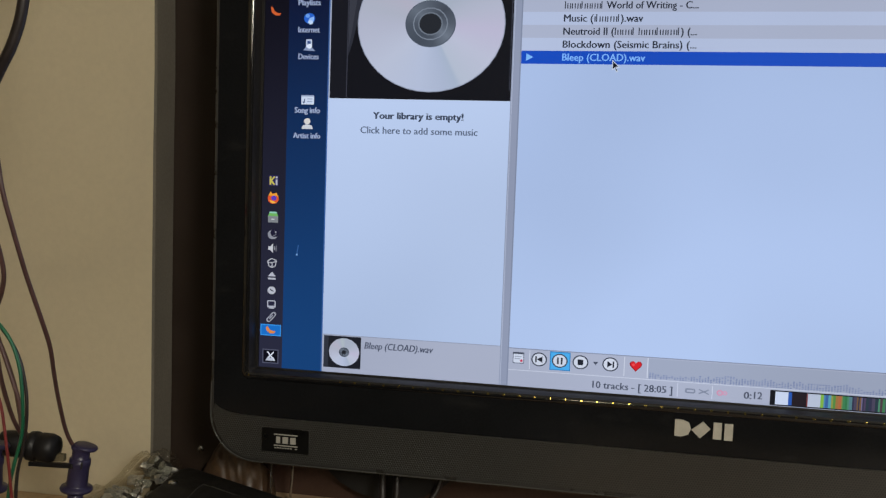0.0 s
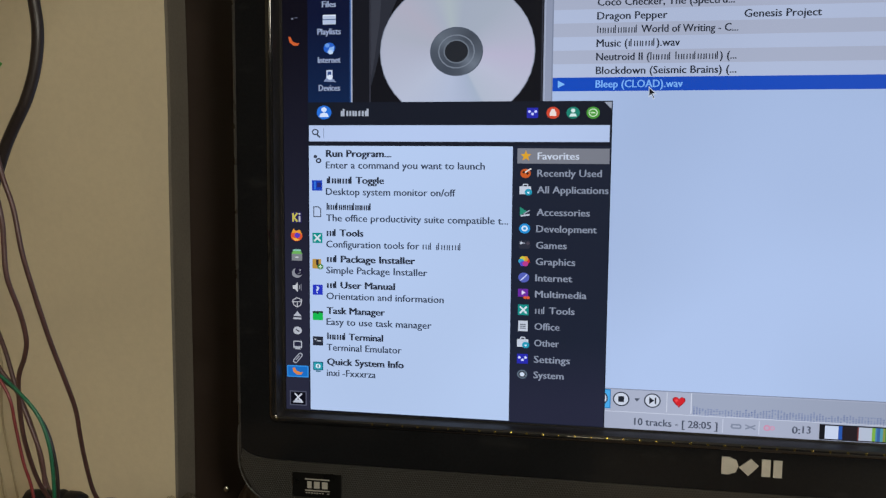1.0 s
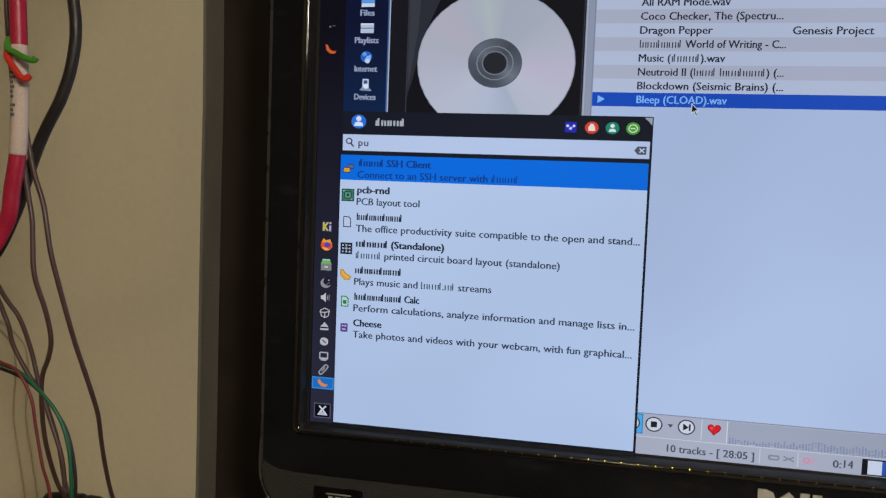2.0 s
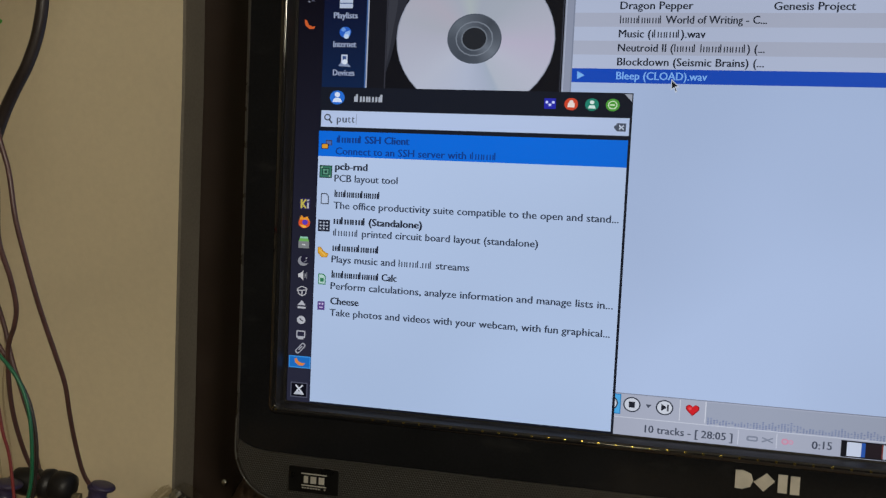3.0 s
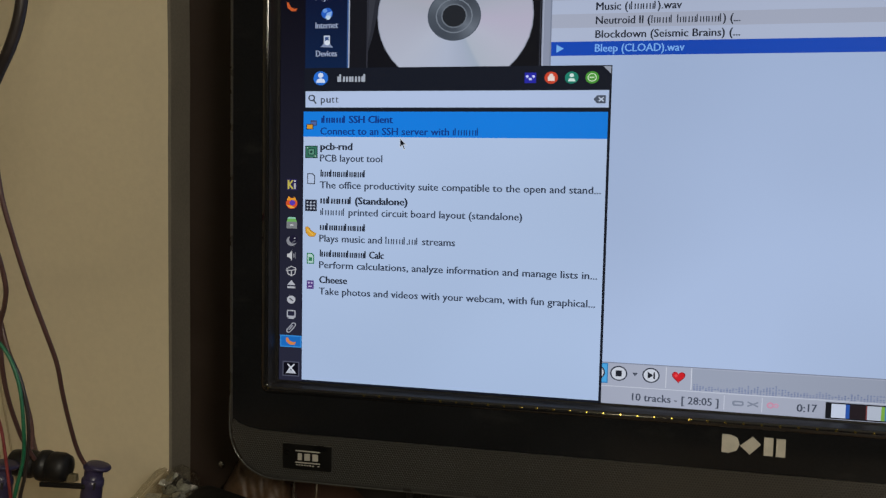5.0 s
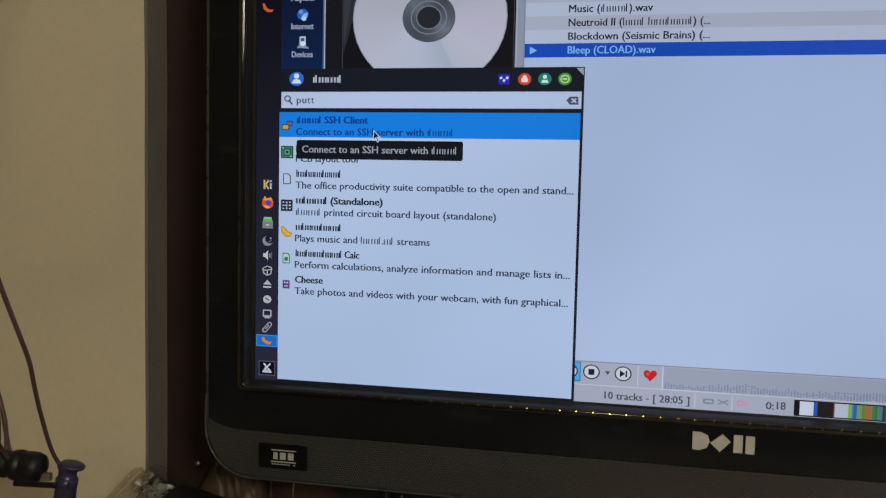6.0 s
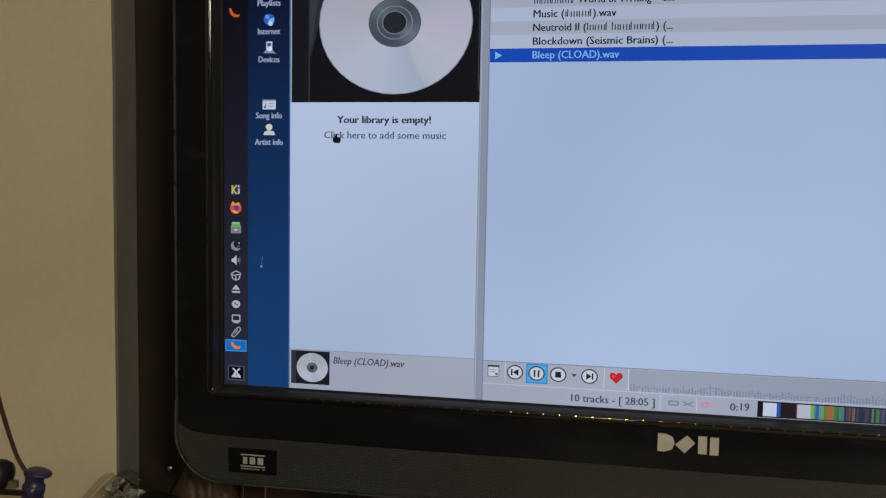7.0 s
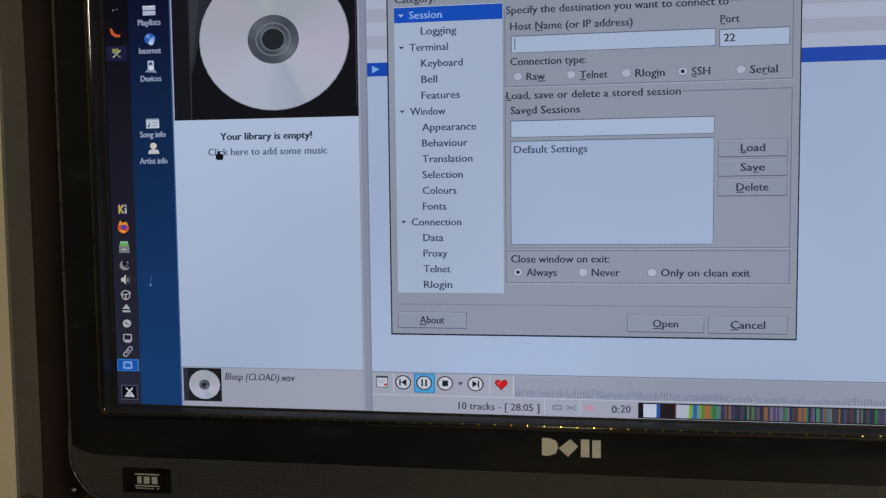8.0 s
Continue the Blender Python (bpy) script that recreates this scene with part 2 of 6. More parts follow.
def tube(name, pts, radius, mat, parent=None, k=10, steps=8):
    """A round lead along a smooth line through pts (metres)."""
    P = [Vector(p) for p in pts]
    line = []
    for i in range(len(P) - 1):
        p0, p1, p2, p3 = P[max(i - 1, 0)], P[i], P[i + 1], P[min(i + 2, len(P) - 1)]
        for s in range(steps):
            t = s / steps
            line.append(0.5 * ((2 * p1) + (p2 - p0) * t + (2 * p0 - 5 * p1 + 4 * p2 - p3) * t * t + (3 * p1 - p0 - 3 * p2 + p3) * t ** 3))
    line.append(P[-1])
    bm = bmesh.new()
    rows = []
    side = Vector((0, 1, 0))
    for i, c in enumerate(line):
        d = (line[min(i + 1, len(line) - 1)] - line[max(i - 1, 0)]).normalized()
        u = d.cross(side).normalized()
        v = d.cross(u).normalized()
        side = -v if side.dot(v) < 0 else v
        v = side
        u = d.cross(v).normalized()
        rows.append([c + radius * (math.cos(2 * math.pi * j / k) * u + math.sin(2 * math.pi * j / k) * v) for j in range(k)])
    rings = loops(bm, rows)
    bm.faces.new(rings[0][::-1])
    bm.faces.new(rings[-1])
    return part(name, bm, mat, parent, smooth=True)


# ---- room ----
DESK_Z = -0.092
FLOOR_Z = -0.84


def slab(name, c0, c1, mat, label, category):
    bm = bmesh.new()
    box(bm, *c0, *c1)
    return tagged(part(name, bm, mat), label, category, kind="structure")


slab("floor", (-1.7, -2.6, FLOOR_Z - 0.05), (2.3, 0.6, FLOOR_Z), FLOOR, "brown carpeted floor of the room", "floor")
slab("ceiling", (-1.7, -2.6, 1.50), (2.3, 0.6, 1.55), CEIL, "plain white painted ceiling", "ceiling")
slab("wall_north", (-1.7, 0.14, FLOOR_Z), (2.3, 0.20, 1.50), WOOD, "dark brown panelled wall behind the monitor", "wall")
slab("wall_south", (-1.7, -2.6, FLOOR_Z), (2.3, -2.54, 1.50), FARWALL, "unseen wall facing the desk, made dark to dim reflections", "wall")
slab("wall_west", (-1.7, -2.54, FLOOR_Z), (-1.64, 0.14, 1.50), WALL, "plain cream side wall", "wall")
slab("wall_east", (2.24, -2.54, FLOOR_Z), (2.3, 0.14, 1.50), FARWALL, "unseen side wall, made dark to dim reflections", "wall")


slab("trim_riser", (-0.0285, 0.0560, DESK_Z), (1.40, 0.0612, -0.052), RISER, "red-brown wooden board under the monitor", "trim")
slab("trim_upright", (-0.1200, 0.0400, DESK_Z), (-0.0290, 0.1396, 1.50), UPRIGHT, "dark brown wooden upright beside the wall board", "trim")


def wall_board():
    """The cream board that stands before the dark wall; its cut edge shows."""
    bm = bmesh.new()
    rows = []
    n = 60
    for i in range(n + 1):
        z = FLOOR_Z + (1.50 - FLOOR_Z) * i / n
        w = 0.0011 * noise.noise(Vector((3.1, 0.0, z * 14)))
        rows.append(((-0.0745 + w, z), (-0.0722 + w, z)))
    front = [bm.verts.new((x[0][0], 0.0178, x[0][1])) for x in rows]
    bend = [bm.verts.new((x[0][0] + 0.0012, 0.0190, x[0][1])) for x in rows]
    back = [bm.verts.new((x[0][0] + 0.0022, 0.0392, x[0][1])) for x in rows]
    far_f = [bm.verts.new((-1.64, 0.0178, x[0][1])) for x in rows]
    far_b = [bm.verts.new((-1.64, 0.0392, x[0][1])) for x in rows]
    for i in range(n):
        for a, b, m in ((far_f, front, 0), (front, bend, 1), (bend, back, 1), (back, far_b, 1)):
            bm.faces.new((a[i], b[i], b[i + 1], a[i + 1])).material_index = m
    return tagged(part("wall_board", bm, [WALL, EDGE]), "cream painted wall board with a raw cut edge", "wall", kind="structure")


wall_board()


def floor_lamp():
    """A lamp on a pole with a round lit head, behind the viewer; it lights the whole room."""
    root = tagged(new("floor_lamp"), "floor lamp with a round white head on a black pole", "lamp")
    x, y, z = LAMP_AT
    root.matrix_world = pose(x, y, FLOOR_Z, 0, 0, 42)
    top = z - FLOOR_Z
    bm = bmesh.new()
    lathe(bm, [(0.0, 0.0), (0.15, 0.0), (0.15, 0.012), (0.14, 0.018), (0.02, 0.024), (0.0, 0.024)], at=(0, -0.16, 0), k=32)
    part("base", bm, MATTE, root, smooth=True)
    tube("pole", [(0, -0.16, 0.02), (0, -0.16, 0.7), (0, -0.16, top - 0.1), (0, -0.12, top + 0.02)], 0.011, MATTE, root)
    bm = bmesh.new()
    lathe(bm, [(0.03, -0.12), (0.08, -0.11), (0.225, -0.03), (0.23, -0.01), (0.225, -0.012), (0.0, -0.03)], axis=(0, 1, -0.3), at=(0, 0, top), k=36)
    part("head", bm, CEIL, root, smooth=True)


floor_lamp()


def pendant_lamp():
    """A small warm globe on a cord, behind the viewer; the lip and the lenses of the monitor mirror it."""
    root = tagged(new("pendant_lamp"), "pendant lamp with a warm glowing glass globe on a cord", "lamp")
    root.matrix_world = pose(0.20, -2.0, 1.50)
    bm = bmesh.new()
    lathe(bm, [(0.0, -0.03), (0.03, -0.028), (0.055, 0.0)], k=24)
    part("rose", bm, CEIL, root, smooth=True)
    tube("cord", [(0, 0, -0.025), (0.001, 0, -0.4), (0, 0, -0.80)], 0.003, CEIL, root)
    m, nt, p, n, l = shader("glowing_globe")
    p.inputs["Base Color"].default_value = (0.8, 0.75, 0.65, 1)
    p.inputs["Emission Color"].default_value = (1.0, 0.86, 0.55, 1)
    p.inputs["Emission Strength"].default_value = 22.0
    bm = bmesh.new()
    lathe(bm, [(0.03, -0.79)] + [(0.09 * math.sin(radians(a)), -0.90 + 0.09 * math.cos(radians(a))) for a in range(20, 180, 10)] + [(0.0, -0.99)], k=28)
    part("globe", bm, m, root, smooth=True)


pendant_lamp()


def desk():
    root = tagged(new("desk"), "pale wood laminate desk under the monitor", "desk")
    bm = bmesh.new()
    box(bm, -0.9, -0.27, DESK_Z - 0.028, 1.4, 0.0175, DESK_Z, 0.003)
    part("desktop", bm, DESK, root)
    bm = bmesh.new()
    box(bm, -0.070, 0.0176, DESK_Z - 0.028, 1.4, 0.139, DESK_Z)
    part("rear_shelf", bm, DESK, root)
    for x in (-0.85, 1.32):
        for y in (-0.25, -0.05):
            bm = bmesh.new()
            box(bm, x, y, FLOOR_Z, x + 0.05, y + 0.05, DESK_Z - 0.028, 0.003)
            part("leg", bm, DESK, root)


desk()

# ---- monitor body ----
K = 0.001
monitor = tagged(new("monitor"), "glossy black all-in-one desktop monitor, switched on, with a speaker grille below", "monitor")


def ring_at(x0, z0, x1, z1, r, y):
    return [(x * K, y * K, z * K) for x, z in round_rect(x0, z0, x1, z1, r)]


def monitor_body():
    bm = bmesh.new()
    loops(bm, [ring_at(-20.6, -47.6, 526.6, 327.6, 25.5, -7.9), ring_at(-12, -38, 518, 318, 18, -8.3), ring_at(-3.6, -1.6, 509.6, 291.2, 5, -8.3)])
    part("bezel", bm, GLOSS, monitor, "glossy black bezel", smooth=True)
    bm = bmesh.new()
    loops(bm, [ring_at(-3.7, -1.7, 509.7, 291.3, 5, -8.2), ring_at(-2.6, -0.7, 508.6, 290.4, 4.4, -9.2), ring_at(-1.2, 0.5, 507.2, 289.2, 3.4, -9.7), ring_at(-0.1, 1.6, 506.1, 288.2, 2.8, -9.4), ring_at(0.6, 2.2, 505.4, 287.6, 2.2, -8.6)])
    part("lip", bm, LIP, monitor, "raised black inner lip", smooth=True)
    bm = bmesh.new()
    loops(bm, [ring_at(0.6, 2.2, 505.4, 287.6, 2.2, -8.6), ring_at(1.3, 3.0, 504.7, 286.9, 2, -6.5), ring_at(1.5, 3.2, 504.5, 286.7, 2, -3), ring_at(1.5, 3.2, 504.5, 286.7, 2, 0.6)])
    part("inner_wall", bm, MATTE, monitor, smooth=True)
    bm = bmesh.new()
    loops(bm, [ring_at(1.2, 2.8, 504.8, 287.1, 1.2, -0.5), ring_at(2.9, 4.25, 503, 285.9, 0.2, -0.5), ring_at(2.9, 4.25, 503, 285.9, 0.2, 0.3)])
    part("screen_border", bm, MATTE, monitor)
    bm = bmesh.new()
    loops(bm, [ring_at(-23.4, -50.6, 529.4, 330.6, 28, 6), ring_at(-23.4, -50.6, 529.4, 330.6, 28, -4), ring_at(-22.6, -49.8, 528.6, 329.8, 27.3, -7.0),
               ring_at(-21.6, -48.7, 527.6, 328.7, 26.4, -8.0), ring_at(-20.5, -47.5, 526.5, 327.5, 25.4, -7.8)])
    part("rim", bm, RIM, monitor, "satin grey outer rim", smooth=True)
    # Thin pale tube that draws the rim's highlight round the corner and below.
    corner = [(-0.0228 + 0.0272 * (1 - math.cos(radians(a))), -0.0072, -0.0226 - 0.0272 * math.sin(radians(a))) for a in range(0, 91, 10)]
    edge = tube("rim_highlight", [(-0.0228, -0.0066, -0.006), (-0.0228, -0.0071, -0.014)] + corner + [(0.010, -0.0072, -0.0498), (0.030, -0.0072, -0.0498), (0.25, -0.0072, -0.0498), (0.50, -0.0072, -0.0498)], 0.0004, RIM_GLINT, monitor, k=8, steps=3)
    edge["label"] = "thin pale line painting the highlight along the rim"
    bm = bmesh.new()
    loops(bm, [ring_at(-23.2, -50.4, 529.2, 330.4, 28, 6), ring_at(-20, -47, 526, 327, 26, 30), ring_at(0, -20, 506, 300, 20, 52)], close_last=True)
    part("back_cover", bm, MATTE, monitor, smooth=True)
    bm = bmesh.new()
    box(bm, 0.15, 0.0640, DESK_Z + 0.011, 0.35, 0.078, 0.02, 0.003)
    box(bm, 0.15, 0.0510, 0.012, 0.35, 0.078, 0.08, 0.003)
    box(bm, 0.12, 0.0630, DESK_Z, 0.38, 0.134, DESK_Z + 0.012, 0.003)
    part("stand", bm, MATTE, monitor, "matte black stand")
    bm = bmesh.new()
    arc = [(0.072 + 0.046 * math.cos(radians(a)), -0.052 + 0.033 * math.sin(radians(a))) for a in range(180, 361, 12)]
    prism(bm, arc + [(0.118, -0.046), (0.026, -0.046)], 0.0440, 0.0540)
    part("support_foot", bm, MATTE, monitor, "rounded black foot under the back")
    bm = bmesh.new()
    pts = [(-19.6, -17.5), (-16.5, -19.6), (-11, -21.4), (-4, -22.3), (30, -22.8), (476, -22.8), (510, -22.3), (517, -21.4), (522.5, -19.6), (525.6, -17.5)]
    low = [(x, z) for x, z in round_rect(-20.3, -47.2, 526.3, 20, 25.2)][16:]
    prism(bm, [(x * K, z * K) for x, z in low[8:] + pts[::-1] + low[:8]], -0.0080, -0.0090)
    part("speaker_grille", bm, GRILLE, monitor, "dark grey perforated speaker grille")
    badge = bmesh.new()
    box(badge, 0.0099, -0.0098, -0.0422, 0.0380, -0.0088, -0.0283, 0.0003)
    badge = part("badge", badge, BADGE, monitor, "small black badge with a silver mark")
    bm = bmesh.new()
    for x0, z0, x1, z1 in ((17.2, -32.1, 31.4, -31.5), (17.2, -38.5, 31.4, -37.9), (18.6, -36.9, 21.0, -33.1), (22.4, -36.9, 25.6, -33.1), (27.0, -36.9, 30.2, -33.1)):
        prism(bm, [(x0 * K, z0 * K), (x1 * K, z0 * K), (x1 * K, z1 * K), (x0 * K, z1 * K)], -0.00975, -0.00995)
    for i in range(9):
        x = 17.6 + i * 1.55
        if i not in (7,):
            prism(bm, [(x * K, -0.0399), ((x + 1.0) * K, -0.0399), ((x + 1.0) * K, -0.0393), (x * K, -0.0393)], -0.00975, -0.00988)
    part("mark", bm, SILVER, badge, "silver printed mark")
    bm = bmesh.new()
    quads = [[(237.6, -14.4), (241, -14.6), (244.6, -13.2), (245.8, -10), (244.8, -7), (241.4, -5.6), (237.6, -5.6)],
             [(246.0, -10.6), (251.8, -5.8), (255.6, -9.4), (250.6, -14.8)],
             [(257.0, -14.6), (261.2, -14.6), (261.2, -5.8), (257.0, -5.8)],
             [(262.6, -14.8), (266.8, -14.8), (266.8, -6.0), (262.6, -6.0)]]
    for q in quads:
        prism(bm, [(x * K, (z + 0.8) * K) for x, z in q], -0.0082, -0.0090)
    part("maker_mark", bm, SILVER, monitor, "four raised silver block shapes")


monitor_body()


def sensor_beads():
    bm = bmesh.new()
    lathe(bm, [(0.00062, -0.0003), (0.00062, 0.0), (0.00054, 0.000008), (0.0003, 0.000014), (0.0, 0.000016)], k=14)
    bm.transform(Matrix.Rotation(radians(75), 4, "X"))
    first = part("sensor_bead", bm, BEAD, monitor, "tiny glassy sensor lens", smooth=True)
    for i in range(50):
        x = 0.0555 + 0.00833 * i
        ob = first
        if i:
            ob = new("sensor_bead", first.data)
            ob.parent = monitor
        ob.location = (x, -0.00968, 0.0012)
    for x, z in ((-0.0004, 0.0026), (0.0012, 0.0014)):
        ob = new("sensor_bead", first.data)
        ob.parent = monitor
        ob.location = (x, -0.0096, z)


sensor_beads()

# ---- display: flat shapes and writing ----


OVAL = 0.9


def flat(name, shapes, parent, y=0.0, label=""):
    """One thin mesh of coloured flat shapes, each a hair in front of the one before. y in mm, front is negative."""
    bm, mats = bmesh.new(), []
    for i, sh in enumerate(shapes):
        kind, *v = sh
        if kind == "r":
            x0, z0, x1, z1, *col = v
            pts = [(x0, z0), (x1, z0), (x1, z1), (x0, z1)]
        elif kind == "rr":
            x0, z0, x1, z1, r, *col = v
            pts = round_rect(x0, z0, x1, z1, r, 4)
        elif kind == "c":
            cx, cz, r, *col = v
            k = 40 if r > 10 else 18
            pts = [(cx + r * math.cos(2 * math.pi * j / k), cz + OVAL * r * math.sin(2 * math.pi * j / k)) for j in range(k)]
        elif kind == "l":
            x0, z0, x1, z1, w, *col = v
            d = Vector((x1 - x0, z1 - z0)).normalized() * w / 2
            pts = [(x0 - d.y, z0 + d.x), (x0 + d.y, z0 - d.x), (x1 + d.y, z1 - d.x), (x1 - d.y, z1 + d.x)]
        else:
            pts, *col = v
        m = col[0] if isinstance(col[0], bpy.types.Material) else glow(*col)
        if m not in mats:
            mats.append(m)
        prism(bm, [(a * K, b * K) for a, b in pts], (y + 0.08) * K, (y - 0.035 * i) * K, mats.index(m))
    return part(name, bm, mats, parent, label)


GLYPHS = {}


def glyph_mesh(s, bold, italic):
    key = (s, bold, italic)
    if key not in GLYPHS:
        cu = bpy.data.curves.new("letters", "FONT")
        cu.body, cu.size, cu.resolution_u = s, 1.0, 2
        cu.offset = 0.0
        cu.shear = 0.22 if italic else 0.0
        ob = bpy.data.objects.new("letters", cu)
        scene.collection.objects.link(ob)
        bpy.context.view_layer.update()
        me = bpy.data.meshes.new_from_object(ob.evaluated_get(bpy.context.evaluated_depsgraph_get()))
        co = np.zeros(len(me.vertices) * 3)
        me.vertices.foreach_get("co", co)
        co = co.reshape(-1, 3)
        polys = [tuple(p.vertices) for p in me.polygons]
        shifts = (-0.046, 0.0, 0.046) if bold else (-0.024, 0.024)
        k = len(co)
        co = np.concatenate([co + (d, 0, 0.004 * i) for i, d in enumerate(shifts)])
        polys = [tuple(k * i + a for a in p) for i in range(len(shifts)) for p in polys]
        bpy.data.objects.remove(ob)
        bpy.data.curves.remove(cu)
        bpy.data.meshes.remove(me)
        GLYPHS[key] = (co, polys)
    return GLYPHS[key]


def line(s, x, z, parent, colour, width=None, size=5.45, bold=False, italic=False, y=-0.2, stretch=1.06, centre=False, name="text_line", key=None):
    """A line of writing at x (mm) with its middle at z. |5| inside s stands for a word of five letters that stays plain bars."""
    verts, faces, cur = [], [], 0.0
    for i, seg in enumerate(s.split("|")):
        if i % 2:
            for j in range(int(seg)):
                h = 0.70 if j == 0 or (j * 7 + int(seg)) % 4 == 1 else 0.50
                k = len(verts)
                w = 0.17 if bold else 0.11
                shape = (((0.05, h), (0.31, 0.50)), ((0.08, 0.50), (0.24, h)), ((0.05, 0.50), (0.34, 0.50)), ((0.06, h), (0.27, 0.50)))[(j * 3 + int(seg)) % 4]
                for q, (bx, bh) in enumerate(shape):
                    verts += [(cur + bx, 0, 0), (cur + bx + w, 0, 0), (cur + bx + w, bh, 0), (cur + bx, bh, 0)]
                    faces.append(tuple(k + 4 * q + i for i in range(4)))
                cur += 0.52
            continue
        t = seg.strip()
        cur += 0.27 * (len(seg) - len(seg.lstrip()))
        if t:
            co, polys = glyph_mesh(t, bold, italic)
            k = len(verts)
            x0 = co[:, 0].min()
            verts += [(c[0] - x0 + cur, c[1], c[2]) for c in co]
            faces += [tuple(k + a for a in p) for p in polys]
            cur += co[:, 0].max() - x0
        cur += 0.27 * (len(seg) - len(seg.rstrip())) if t else 0
    sx = (width / cur) if width else size * stretch
    if key is not None:
        g = glyph_mesh(s, bold, italic)[0]
        k0 = glyph_mesh(s[:key].rstrip(), bold, italic)[0][:, 0].max() - g[:, 0].min() + (0.3 if s[:key].endswith(" ") else 0.06) if key else 0.0
        k1 = glyph_mesh(s[:key + 1], bold, italic)[0][:, 0].max() - g[:, 0].min()
        k = len(verts)
        verts += [(k0, -0.16, 0), (k1, -0.16, 0), (k1, -0.07, 0), (k0, -0.07, 0)]
        faces.append((k, k + 1, k + 2, k + 3))
    if centre:
        x -= sx * cur / 2
    base = z - 0.34 * size
    me = bpy.data.meshes.new(name)
    me.from_pydata([((x + a * sx) * K, (y - c * size) * K, (base + b * size) * K) for a, b, c in verts], [], faces)
    me.materials.append(glow(colour))
    ob = new(name, me)
    ob.parent = parent
    return ob


WHITE, GREY, DARK, TEXT = "#b7c9e8", "#a6abbd", "#161a25", "#272d3a"
EMPTY_ROW, BLUE = "#aab0c4", "#1749b6"


# ---- display: the player window and the dock ----
SHEEN = ((-180, "#b0b2c2"), (-140, "#b8bdce"), (-100, "#b3bbd0"), (-75, "#aab3c8"), (-64, "#a6b1c3"), (-60, "#b3bac8"), (-30, "#babccd"), (-5, "#bab5ca"), (15, "#b1b3c3"),
         (45, "#a6adba"), (80, "#a4abb9"), (100, "#adb6ba"), (116, "#a9aebc"), (140, "#b0adbb"), (165, "#acafbc"), (180, "#b0b2c2"))
HUB = ((-180, "#4c535e"), (-120, "#434a55"), (-80, "#4b525d"), (-35, "#6c7480"), (0, "#525964"), (45, "#424852"), (90, "#535a65"), (140, "#626a75"), (180, "#4c535e"))


def sheen(cx, cz, stops):
    """A lit disc whose colour runs round its centre (mm), as on a pressed disc."""
    key = (cx, cz, stops)
    if key in MATS:
        return MATS[key]
    m, nt, p, n, l = shader("disc_pixels")
    p.inputs["Base Color"].default_value = (0.004, 0.004, 0.005, 1)
    p.inputs["Roughness"].default_value = 0.42
    p.inputs["Specular IOR Level"].default_value = 0.06
    p.inputs["Emission Strength"].default_value = 1.0
    geo, sep = n.new("ShaderNodeNewGeometry"), n.new("ShaderNodeSeparateXYZ")
    l.new(geo.outputs["Position"], sep.inputs[0])
    legs = []
    for axis, mid in ((2, cz), (0, cx)):
        sub = n.new("ShaderNodeMath")
        sub.operation = "SUBTRACT"
        sub.inputs[1].default_value = mid * 0.001
        l.new(sep.outputs[axis], sub.inputs[0])
        legs.append(sub.outputs[0])
    ang, unit = n.new("ShaderNodeMath"), n.new("ShaderNodeMapRange")
    ang.operation = "ARCTAN2"
    l.new(legs[0], ang.inputs[0])
    l.new(legs[1], ang.inputs[1])
    unit.inputs[1].default_value, unit.inputs[2].default_value = -math.pi, math.pi
    l.new(ang.outputs[0], unit.inputs[0])
    ramp = n.new("ShaderNodeValToRGB")
    el = ramp.color_ramp.elements
    for i, (a, h) in enumerate(stops):
        e = el[0] if i == 0 else el[len(el) - 1] if i == len(stops) - 1 else el.new((a + 180) / 360)
        e.position = (a + 180) / 360
        e.color = (*srgb(h), 1)
    l.new(unit.outputs[0], ramp.inputs[0])
    l.new(ramp.outputs[0], p.inputs["Emission Color"])
    MATS[key] = m
    return m


def disc(cx, cz, r):
    hub = sheen(cx, cz, HUB)
    return [("c", cx, cz, r, "#8d93a4"), ("c", cx, cz, r * 0.988, sheen(cx, cz, SHEEN)), ("c", cx, cz, r * 0.342, "#4e5663"), ("c", cx, cz, r * 0.33, hub), ("c", cx, cz, r * 0.238, "#767e8a"),
            ("c", cx, cz, r * 0.222, hub), ("c", cx, cz, r * 0.168, "#6a727d"), ("c", cx, cz, r * 0.15, "#23262c")]


